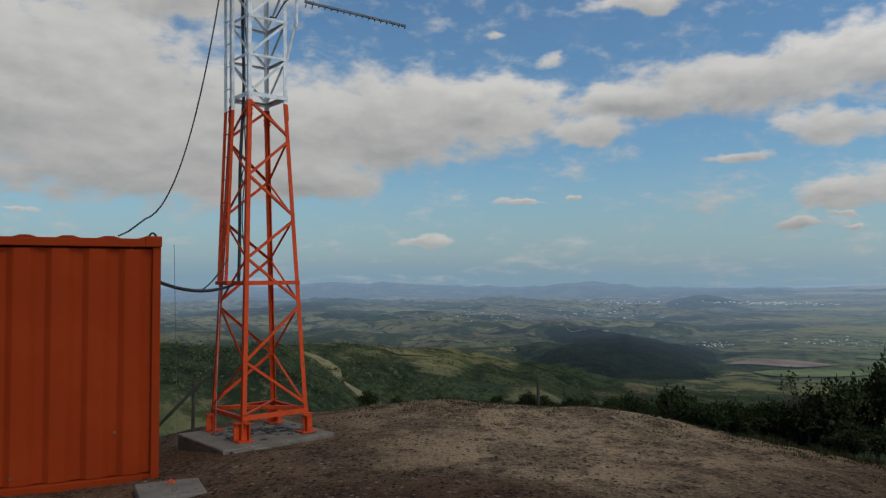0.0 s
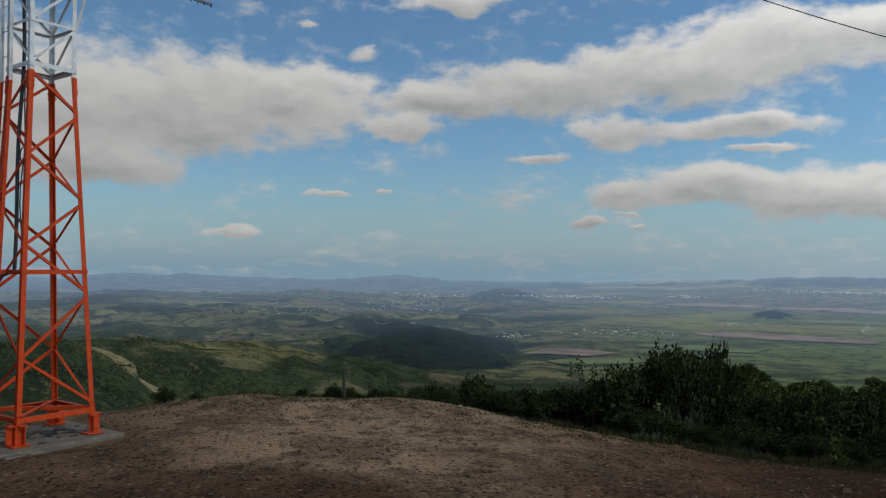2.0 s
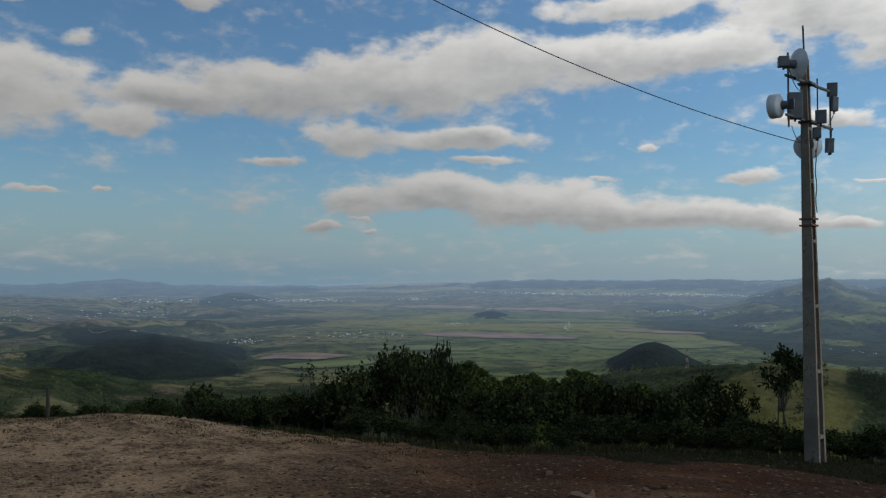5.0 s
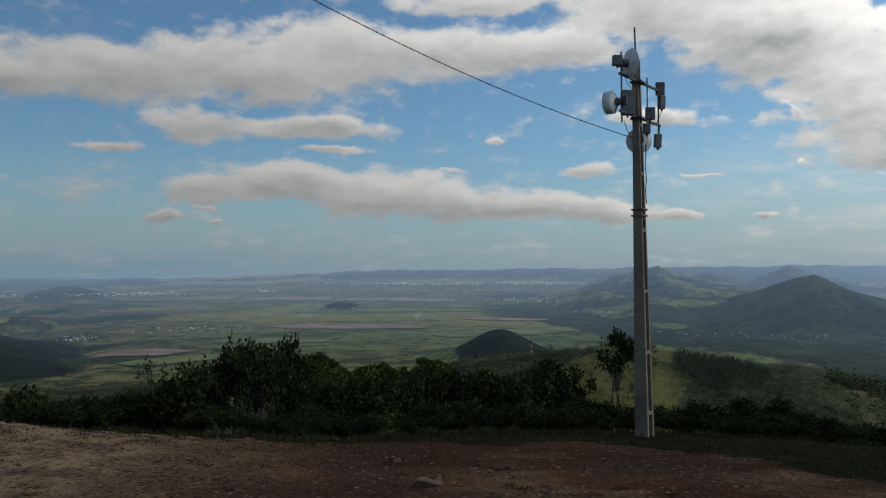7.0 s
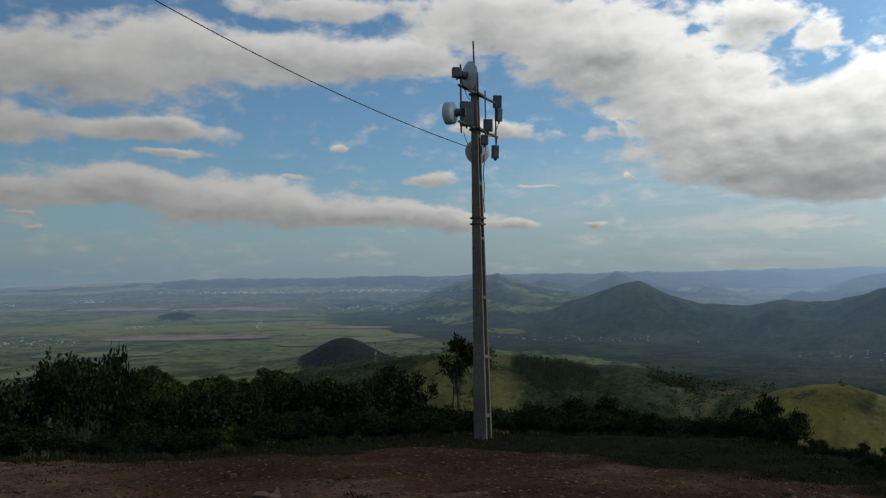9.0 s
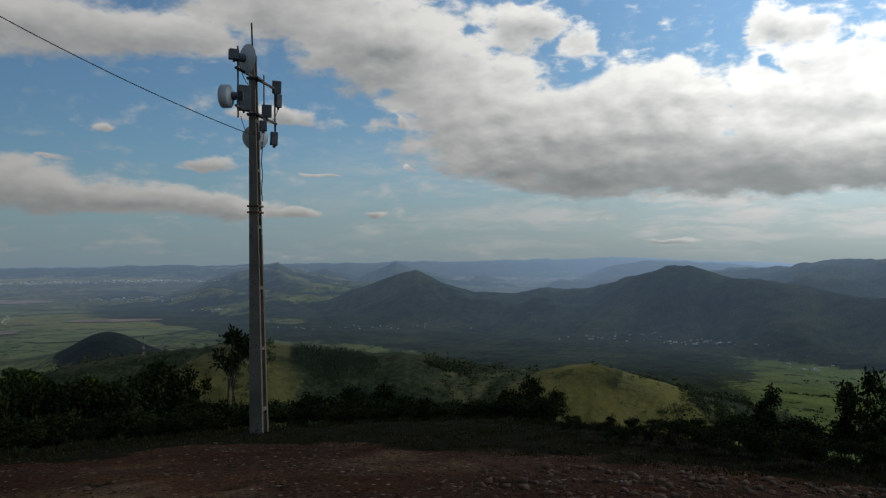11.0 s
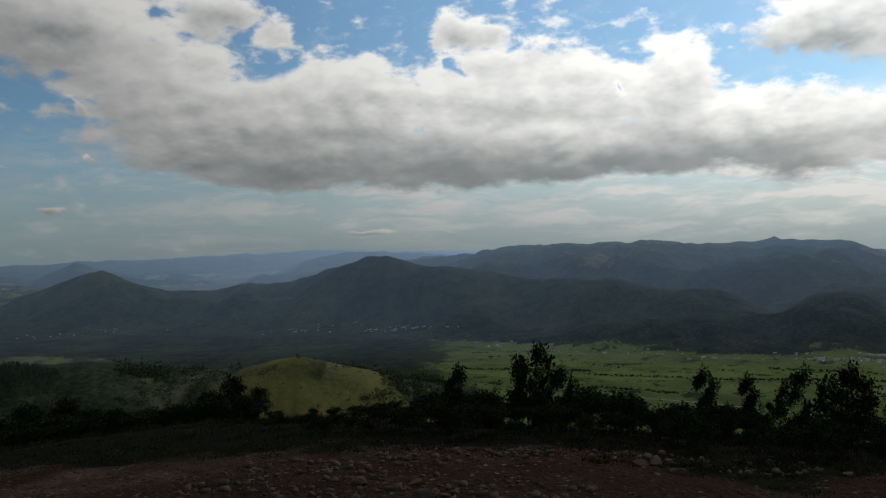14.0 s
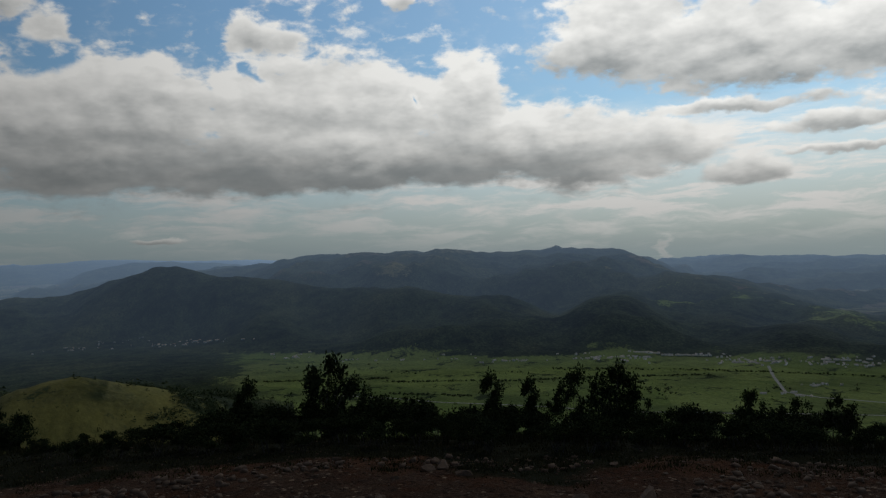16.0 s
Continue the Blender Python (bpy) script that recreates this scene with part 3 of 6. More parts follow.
    # high dryness on this spur and GOLD_R paints sunlit grass
    z, wood, dry = ridge(z, wood, dry, GRASS_SPUR, 420.0, 150.0, 150.0, 18, np.clip(0.46 - 0.34 * smooth(az, -63, -59) + 0.6 * wood_n - 0.6 * rough + 0.9 * np.exp(-((az + 66.5 + 7 * fbm(x / 60, y / 60, 4, 67)) / 4.5) ** 2) * smooth(r + 60 * rough, 300, 380), 0, 1), 0.05 + 0.55 * smooth(az, -64, -58))
    z, wood, dry = ridge(z, wood, dry, GOLD_R, 380.0, 80.0, 70.0, 16, np.clip(0.16 - 1.2 * rough - 1.0 * fbm(x / 26, y / 26, 4, 69), 0, 0.85), 0.8)
    return z, np.clip(wood, 0, 1.3), np.clip(dry, 0, 1)


def land_z(x, y):
    r, az = math.hypot(x, y), math.degrees(math.atan2(-x, y))
    return float(land(np.array([az]), np.array([max(r, 0.01)]))[0][0])


def ground_at(az, el):
    """Distances at which the land beyond the brim is met, looking from the hilltop at these bearings and height angles."""
    az, el = np.atleast_1d(np.asarray(az, dtype=float)), np.atleast_1d(np.asarray(el, dtype=float))
    far = np.geomspace(230.0, 4830.0, 420)
    seen = np.degrees(np.arctan2(land(az[:, None] + 0 * far, far + 0 * az[:, None])[0] - EYE, far))
    met = seen >= el[:, None]
    return np.where(met.any(1), far[met.argmax(1)], far[seen[:, 140:].argmax(1) + 140])


def land_colours(g, plough):
    """Woodland, pasture and ploughed land, by the mesh's own cover, with cloud shade and lit patches painted in."""
    p = where(g)
    flat = g.scaled(p, 1, 1, 0.0)
    wood = g.node("ShaderNodeAttribute", attribute_name="wood").outputs["Fac"]
    dry = g.node("ShaderNodeAttribute", attribute_name="dry").outputs["Fac"]
    n1, n2, n3 = g.noise(flat, 0.016, 7.0, 0.64), g.noise(flat, 0.06, 5.0, 0.65), g.noise(flat, 0.004, 3.0)
    field = g.node("ShaderNodeTexVoronoi", feature="F1")
    stretched = g.node("ShaderNodeMapping")
    g.link(flat, stretched.inputs[0])
    stretched.inputs["Rotation"].default_value, stretched.inputs["Scale"].default_value = (0, 0, 0.6), (0.0062, 0.0150, 0.004)
    g.link(stretched.outputs[0], field.inputs["Vector"])
    field.inputs["Scale"].default_value = 1.0
    edges = g.node("ShaderNodeTexVoronoi", feature="DISTANCE_TO_EDGE")
    g.link(stretched.outputs[0], edges.inputs["Vector"])
    edges.inputs["Scale"].default_value = 1.0
    tint = g.node("ShaderNodeSeparateColor")
    g.link(field.outputs["Color"], tint.inputs[0])
    grass = g.mix(tint.outputs[0], (0.092, 0.088, 0.042), (0.175, 0.155, 0.075))
    if plough:
        grass = g.mix(1.0, grass, (1.35, 1.3, 1.2), "MULTIPLY")
    lush = g.node("ShaderNodeAttribute", attribute_name="lush").outputs["Fac"]
    grass = g.mix(lush, grass, g.mix(tint.outputs[0], (0.155, 0.205, 0.052), (0.240, 0.285, 0.082)))
    grass = g.mix(g.math("MULTIPLY", g.math("MULTIPLY", g.ramp(tint.outputs[1], 0.74, 0.8), plough), g.math("SUBTRACT", 1.0, lush)), grass, (0.17, 0.115, 0.085))
    grass = g.mix(g.ramp(n1, 0.3, 0.75), grass, g.mix(0.6, grass, (0.045, 0.06, 0.028)))
    speck = g.math("MULTIPLY", g.ramp(g.noise(flat, 0.035, 8.0, 0.74), g.math("MULTIPLY_ADD", lush, 0.08, 0.48), 0.60), 0.92)
    grass = g.mix(speck, grass, (0.025, 0.036, 0.017))
    hedge = g.math("MULTIPLY", g.math("MULTIPLY", g.ramp(edges.outputs["Distance"], 0.035, 0.012), g.ramp(n2, 0.42, 0.55)), g.math("MULTIPLY_ADD", lush, -0.85, 1.0))
    grass = g.mix(hedge, grass, (0.02, 0.032, 0.014))
    grass = g.mix(g.math("MULTIPLY", dry, g.ramp(n1, 0.35, 0.6)), grass, (0.25, 0.212, 0.058))
    forest = g.mix(g.ramp(g.math("MULTIPLY_ADD", n1, 0.5, g.math("MULTIPLY", n2, 0.5)), 0.36, 0.64), (0.008, 0.013, 0.008), (0.046, 0.058, 0.027))
    # paler forest patches: lit slopes put into the colour
    forest = g.mix(g.math("MULTIPLY", g.ramp(g.noise(flat, 0.0055, 5.0, 0.6), 0.5, 0.66), g.ramp(wood, 1.0, 1.2, 0.6, 0.0)), forest, g.mix(n2, (0.035, 0.045, 0.018), (0.105, 0.105, 0.05)))
    # forest darkened where wood passes 1: cloud shade put into the colour
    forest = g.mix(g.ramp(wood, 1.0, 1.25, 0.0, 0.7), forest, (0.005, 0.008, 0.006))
    tufts = g.noise(flat, 0.32, 5.0, 0.7)
    forest = g.mix(1.0, forest, g.mix(g.ramp(tufts, 0.3, 0.7), (0.45, 0.45, 0.45), (1.7, 1.7, 1.6)), "MULTIPLY")
    grass = g.mix(1.0, grass, g.mix(g.ramp(tufts, 0.3, 0.7), (0.72, 0.74, 0.75), (1.08, 1.06, 1.04)), "MULTIPLY")
    wood = g.math("ADD", wood, g.math("MULTIPLY_ADD", tufts, 0.9, -0.45))
    amount = g.ramp(g.math("ADD", wood, g.math("MULTIPLY_ADD", g.math("ADD", g.math("MULTIPLY", n1, 0.6), g.math("MULTIPLY", n2, 0.4)), 1.7, -0.85)), 0.40, 0.58)
    return g.mix(amount, grass, forest), n2


LAND, g = material("hill_land")
colour, bump = land_colours(g, 0.0)
shade(g, colour, 0.95, 0.0, bump, 0.6, 3.0).inputs["Specular IOR Level"].default_value = 0.05

def haze_emission(g, body):
    """Paints distance haze onto far surfaces as emission, brighter towards the sun."""
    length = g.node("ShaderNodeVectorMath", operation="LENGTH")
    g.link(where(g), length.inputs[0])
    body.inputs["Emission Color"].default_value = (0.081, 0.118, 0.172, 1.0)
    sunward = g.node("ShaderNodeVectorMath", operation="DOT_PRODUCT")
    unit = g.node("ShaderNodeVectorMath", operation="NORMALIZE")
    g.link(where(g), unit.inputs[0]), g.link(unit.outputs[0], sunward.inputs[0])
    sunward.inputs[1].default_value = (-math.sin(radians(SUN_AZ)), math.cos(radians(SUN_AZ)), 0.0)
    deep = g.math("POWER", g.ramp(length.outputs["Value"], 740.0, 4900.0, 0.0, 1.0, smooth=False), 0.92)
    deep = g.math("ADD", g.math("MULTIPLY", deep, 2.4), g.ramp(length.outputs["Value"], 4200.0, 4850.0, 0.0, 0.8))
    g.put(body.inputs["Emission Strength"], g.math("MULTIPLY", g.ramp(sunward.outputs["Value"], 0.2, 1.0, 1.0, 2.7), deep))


# far land whose haze is painted in as emission
FARLAND, g = material("hazed_distant_land")
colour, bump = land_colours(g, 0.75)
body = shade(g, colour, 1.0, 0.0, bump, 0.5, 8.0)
haze_emission(g, body)
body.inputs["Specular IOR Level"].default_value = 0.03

SOIL, g = material("stony_soil")
p = where(g)
patch, lumps, grains, worn = g.noise(p, 0.33, 6.0, 0.62), g.noise(p, 3.4, 8.0, 0.70), g.noise(p, 26.0, 5.0, 0.65), g.noise(p, 0.8, 5.0, 0.6)
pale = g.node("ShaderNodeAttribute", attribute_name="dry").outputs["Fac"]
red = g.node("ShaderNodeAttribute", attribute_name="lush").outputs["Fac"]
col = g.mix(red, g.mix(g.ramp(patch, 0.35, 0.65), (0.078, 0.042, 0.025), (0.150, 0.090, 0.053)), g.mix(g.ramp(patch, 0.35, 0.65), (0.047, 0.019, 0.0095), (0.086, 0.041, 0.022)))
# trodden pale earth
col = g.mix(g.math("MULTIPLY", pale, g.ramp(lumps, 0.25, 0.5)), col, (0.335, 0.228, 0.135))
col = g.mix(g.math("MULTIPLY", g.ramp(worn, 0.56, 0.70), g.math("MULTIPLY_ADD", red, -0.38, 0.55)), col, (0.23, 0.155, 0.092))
# gravel lies in patches, with smooth earth between
gravel = g.ramp(g.noise(g.scaled(p, 1.0, 0.7, 1.0), 0.9, 9.0, 0.76, distort=0.15), 0.45, 0.55)
col = g.mix(g.math("MULTIPLY", g.ramp(lumps, 0.50, 0.64), g.math("MULTIPLY_ADD", gravel, 0.55, 0.2)), col, (0.030, 0.018, 0.012))
col = g.mix(g.math("MULTIPLY", gravel, 0.48), col, g.mix(grains, (0.030, 0.020, 0.014), (0.095, 0.064, 0.046)))
col = g.mix(1.0, col, g.mix(g.ramp(grains, 0.25, 0.75), (0.55, 0.54, 0.53), (1.32, 1.32, 1.32)), "MULTIPLY")
grit = g.node("ShaderNodeTexVoronoi")
g.link(p, grit.inputs["Vector"])
grit.inputs["Scale"].default_value = 17.0
gt = g.node("ShaderNodeSeparateColor")
g.link(grit.outputs["Color"], gt.inputs[0])
stones = g.math("MULTIPLY", g.ramp(gt.outputs[0], g.mixf(gravel, 0.70, 0.40), g.mixf(gravel, 0.82, 0.6)), g.ramp(grit.outputs["Distance"], 0.5, 0.28))
col = g.mix(stones, col, g.mix(g.ramp(gt.outputs[1], 0.6, 0.95), (0.026, 0.015, 0.010), (0.26, 0.18, 0.12)))
col = g.mix(1.0, col, g.mix(g.ramp(g.noise(p, 80.0, 3.0, 0.6), 0.35, 0.65), (0.6, 0.6, 0.6), (1.35, 1.35, 1.35)), "MULTIPLY")
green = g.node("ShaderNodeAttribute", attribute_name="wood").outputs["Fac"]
# turf near black: shade by the brim shrubs put into its colour
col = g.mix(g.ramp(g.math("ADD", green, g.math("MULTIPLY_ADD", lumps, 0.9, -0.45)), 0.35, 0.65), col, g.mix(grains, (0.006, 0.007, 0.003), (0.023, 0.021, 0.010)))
relief = g.math("ADD", g.math("MULTIPLY", lumps, 0.6), g.math("ADD", g.math("MULTIPLY", grains, g.mixf(gravel, 0.08, 0.22)), g.math("MULTIPLY", stones, 0.12)))
shade(g, col, 1.0, 0.0, relief, 1.0, 0.10).inputs["Specular IOR Level"].default_value = 0.02


def sheet(name, radii, bearings, closed, mats, pick):
    """A sheet of land on rings round the hilltop."""
    az, rr = np.meshgrid(bearings, radii)
    z, wood, dry = land(az, rr)
    rows, cols = az.shape
    co = np.stack([-rr * np.sin(np.radians(az)), rr * np.cos(np.radians(az)), z], -1).reshape(-1, 3)
    i, j = np.meshgrid(np.arange(rows - 1), np.arange(cols if closed else cols - 1), indexing="ij")
    k = (j + 1) % cols
    quads = np.stack([i * cols + j, (i + 1) * cols + j, (i + 1) * cols + k, i * cols + k], -1).reshape(-1, 4)
    me = bpy.data.meshes.new(name)
    me.vertices.add(len(co)), me.loops.add(quads.size), me.polygons.add(len(quads))
    me.vertices.foreach_set("co", co.astype(np.float32).ravel())
    me.loops.foreach_set("vertex_index", quads.astype(np.int32).ravel())
    me.polygons.foreach_set("loop_start", np.arange(0, quads.size, 4, dtype=np.int32))
    me.polygons.foreach_set("material_index", pick(rr[:-1, :1].repeat(quads.shape[0] // (rows - 1), 1)).astype(np.int32).ravel())
    me.polygons.foreach_set("use_smooth", np.ones(len(quads), dtype=bool))
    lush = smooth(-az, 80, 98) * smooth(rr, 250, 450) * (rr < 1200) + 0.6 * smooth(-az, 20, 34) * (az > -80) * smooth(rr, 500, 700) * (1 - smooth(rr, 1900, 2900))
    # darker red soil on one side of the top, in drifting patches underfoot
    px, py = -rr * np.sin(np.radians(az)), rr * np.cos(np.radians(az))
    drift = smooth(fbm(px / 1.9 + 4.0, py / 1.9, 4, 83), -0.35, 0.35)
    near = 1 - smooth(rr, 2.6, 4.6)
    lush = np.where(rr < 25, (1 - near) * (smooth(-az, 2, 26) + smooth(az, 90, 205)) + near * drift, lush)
    for key, v in (("wood", wood), ("dry", dry), ("lush", np.clip(lush, 0, 1))):
        me.attributes.new(key, "FLOAT", "POINT").data.foreach_set("value", v.astype(np.float32).ravel())
    me.update(calc_edges=True)
    for m in mats:
        me.materials.append(m)
    return new(name, me)


VIEW = np.concatenate([np.arange(-150.0, 42.0, 0.2), np.arange(42.0, 210.0, 3.0)])[::-1]
rings = np.concatenate([[0.001, 0.5, 1.0, 1.6, 2.2, 2.8], np.geomspace(3.2, 40.0, 150), np.geomspace(41.5, 4850.0, 270)])
cut = int(np.searchsorted(rings, 520.0))
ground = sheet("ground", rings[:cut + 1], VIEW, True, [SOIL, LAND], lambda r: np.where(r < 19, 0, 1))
tagged(ground, "stony reddish soil hilltop falling to wooded hills and green valley", "ground", kind="structure")
# outer part of the land sheet, glowing with painted haze
tagged(sheet("backdrop", rings[cut:], VIEW, True, [FARLAND], lambda r: np.where(r < 19, 0, 0)), "distant plain, wooded mountains and far ranges, paled by painted haze glow", "distance", kind="structure")

# ---------------------------------------------------------------- helpers for things


def part(name, bm, mat, parent=None, label="", smooth_faces=False):
    me = bpy.data.meshes.new(name)
    bmesh.ops.recalc_face_normals(bm, faces=bm.faces)
    bm.to_mesh(me)
    bm.free()
    if smooth_faces:
        me.polygons.foreach_set("use_smooth", np.ones(len(me.polygons), dtype=bool))
    me.materials.append(mat)
    ob = new(name, me)
    ob.parent = parent
    if label:
        ob["label"] = label
    return ob


def add_box(bm, size, m, bevel=0.0):
    made = bmesh.ops.create_cube(bm, size=1.0, matrix=m @ Matrix.Diagonal((*size, 1)))
    if bevel:
        edges = list({e for v in made["verts"] for e in v.link_edges})
        bmesh.ops.bevel(bm, geom=edges, offset=bevel, segments=2, affect="EDGES", profile=0.5)


def box(size, m=Matrix(), bevel=0.0):
    bm = bmesh.new()
    add_box(bm, size, m, bevel)
    return bm


def frame_along(a, b, up=Vector((0, 0, 1))):
    """A pose at a whose z points to b."""
    d = (Vector(b) - Vector(a)).normalized()
    x = up.cross(d)
    if x.length < 1e-4:
        x = Vector((1, 0, 0)).cross(d)
    x.normalize()
    y = d.cross(x)
    m = Matrix((x, y, d)).transposed().to_4x4()
    m.translation = a
    return m


def bar(bm, a, b, w, h, up=Vector((0, 0, 1)), bevel=0.0):
    a, b = Vector(a), Vector(b)
    m = frame_along(a, b, up)
    n = (b - a).length
    add_box(bm, (w, h, n), m @ Matrix.Translation((0, 0, n / 2)), bevel)


def angle_iron(bm, a, b, out_x, out_y, w, thick):
    """An L section from a to b, its corner on the line and its legs along out_x and out_y."""
    a, b, ox, oy = Vector(a), Vector(b), Vector(out_x).normalized(), Vector(out_y).normalized()
    ring = [Vector((0, 0, 0)), ox * w, ox * w + oy * thick, ox * thick + oy * thick, ox * thick + oy * w, oy * w]
    lo, hi = [bm.verts.new(a + v) for v in ring], [bm.verts.new(b + v) for v in ring]
    for k in range(6):
        bm.faces.new((lo[k], lo[(k + 1) % 6], hi[(k + 1) % 6], hi[k]))
    bm.faces.new(lo[::-1]), bm.faces.new(hi)


def rod(bm, a, b, r, sides=8, r2=None):
    a, b = Vector(a), Vector(b)
    n = (b - a).length
    bmesh.ops.create_cone(bm, cap_ends=True, segments=sides, radius1=r, radius2=r if r2 is None else r2, depth=n, matrix=frame_along(a, b) @ Matrix.Translation((0, 0, n / 2)))


def tube(points, r, sides=6):
    """A bent round tube through points."""
    bm = bmesh.new()
    pts = [Vector(p) for p in points]
    last = None
    for k, p in enumerate(pts):
        d = (pts[min(k + 1, len(pts) - 1)] - pts[max(k - 1, 0)]).normalized()
        m = frame_along(p, p + d, Vector((0.13, 0.07, 1)))
        ring = [bm.verts.new(m @ Vector((r * math.cos(t * math.tau / sides), r * math.sin(t * math.tau / sides), 0))) for t in range(sides)]
        if last:
            for t in range(sides):
                bm.faces.new((last[t], last[(t + 1) % sides], ring[(t + 1) % sides], ring[t]))
        else:
            bm.faces.new(ring)
        last = ring
    bm.faces.new(last[::-1])
    return bm


def sag(a, b, drop, n=24):
    a, b = Vector(a), Vector(b)
    return [a.lerp(b, k / n) - Vector((0, 0, drop * 4 * (k / n) * (1 - k / n))) for k in range(n + 1)]


def thing(name, m, label, category, group=""):
    ob = new(name)
    ob.matrix_world = m
    return tagged(ob, label, category, group)

# ---------------------------------------------------------------- container


def corrugated(n, length, height, deep, pitch, m):
    """A sheet with trapezoid ribs: length along x, height along z, ribs standing to -y."""
    bm = bmesh.new()
    pts, x = [], 0.0
    while x < length - 1e-6:
        for fx, fy in ((0.0, 0.0), (0.16, 0.0), (0.20, 0.05), (0.36, 0.93), (0.41, 1.0), (0.75, 1.0), (0.80, 0.95), (0.96, 0.05)):
            if x + fx * pitch < length:
                pts.append((x + fx * pitch, -deep * fy))
        x += pitch
    pts.append((length, 0.0))
    last = None
    for px, py in pts:
        col = [bm.verts.new(m @ Vector((px, py + o, h))) for o, h in ((0, 0), (0, height), (0.02, height), (0.02, 0))]
        if last:
            for k in range(4):
                bm.faces.new((last[k], col[k], col[(k + 1) % 4], last[(k + 1) % 4]))
        else:
            bm.faces.new(col)
        last = col
    bm.faces.new(last[::-1])
    return bm


def build_container(m):
    c = thing("shipping_container", m, "weathered orange-red corrugated steel shipping container on the stony ground", "container")
    L, W, H = 6.06, 2.44, 2.60
    # local x runs along the seen side, y into the box, z up
    part("side_panel", corrugated("side", L - 0.15, H - 0.30, 0.044, 0.335, pose(0.075, 0.072, 0.18)), CONTAINER, c)
    part("side_panel", corrugated("side", L - 0.2, H - 0.30, 0.034, 0.335, pose(L - 0.1, W - 0.06, 0.18, 0, 0, 180)), CONTAINER, c)
    part("end_panel", corrugated("end", W - 0.2, H - 0.30, 0.04, 0.28, pose(0.06, W - 0.1, 0.18, 0, 0, -90)), CONTAINER, c)
    part("end_panel", corrugated("end", W - 0.2, H - 0.30, 0.04, 0.28, pose(L - 0.06, 0.1, 0.18, 0, 0, 90)), CONTAINER, c)
    part("roof", corrugated("roof", L - 0.16, W - 0.1, 0.022, 0.38, pose(0.08, W - 0.05, H - 0.012, 90, 0, 0)), CONTAINER, c)
    part("floor", box((L - 0.1, W - 0.1, 0.05), Matrix.Translation((L / 2, W / 2, 0.14))), CONTAINER, c)
    for y in (0.035, W - 0.035):
        part("top_rail", box((L - 0.3, 0.07, 0.085), Matrix.Translation((L / 2, y, H - 0.06)), 0.01), CONTAINER, c)
        part("bottom_rail", box((L - 0.3, 0.07, 0.15), Matrix.Translation((L / 2, y - 0.012 if y < 1 else y + 0.012, 0.10)), 0.012), CONTAINER, c)
    for x in (0.035, L - 0.035):
        part("end_rail", box((0.07, W - 0.3, 0.1), Matrix.Translation((x, W / 2, H - 0.06)), 0.01), CONTAINER, c)
        part("end_rail", box((0.07, W - 0.3, 0.15), Matrix.Translation((x, W / 2, 0.1)), 0.01), CONTAINER, c)
        for y in (0.064, W - 0.064):
            post = part("corner_post", box((0.085, 0.085, H - 0.2), Matrix.Translation((x, y, H / 2)), 0.012), CONTAINER, c)
            for z in (0.06, H - 0.045):
                part("corner_casting", box((0.165, 0.165, 0.115), Matrix.Translation((x + (0.035 if x < 1 else -0.035), y + (0.012 if y < 1 else -0.012), z)), 0.012), CONTAINER, post)
    hook = tube([(0.03 + 0.012 * k, 0.03, H + 0.055 * math.sin(k / 8 * math.pi) - 0.01) for k in range(9)], 0.012)
    part("lifting_loop", hook, BLACK, c, "black cable loop over the corner")
    # rust spots
    for x, z in ((0.42, 0.62), (1.34, 0.16 + 0.1)):
        bm = bmesh.new()
        bmesh.ops.create_cone(bm, cap_ends=True, segments=10, radius1=0.017, radius2=0.013, depth=0.012, matrix=pose(x, 0.02, z, 90))
        part("rusty_plug", bm, RUST, c, "small rusty plug in the side")
    return c


container = build_container(pose(-2.93, 8.09, -0.47, 0, 0, 180 + 26.5) @ Matrix.Diagonal((1, -1, 1, 1)))

# ---------------------------------------------------------------- lattice tower

TOWER = Vector((-2.40, 10.26, -0.31))
TURN = 40.0


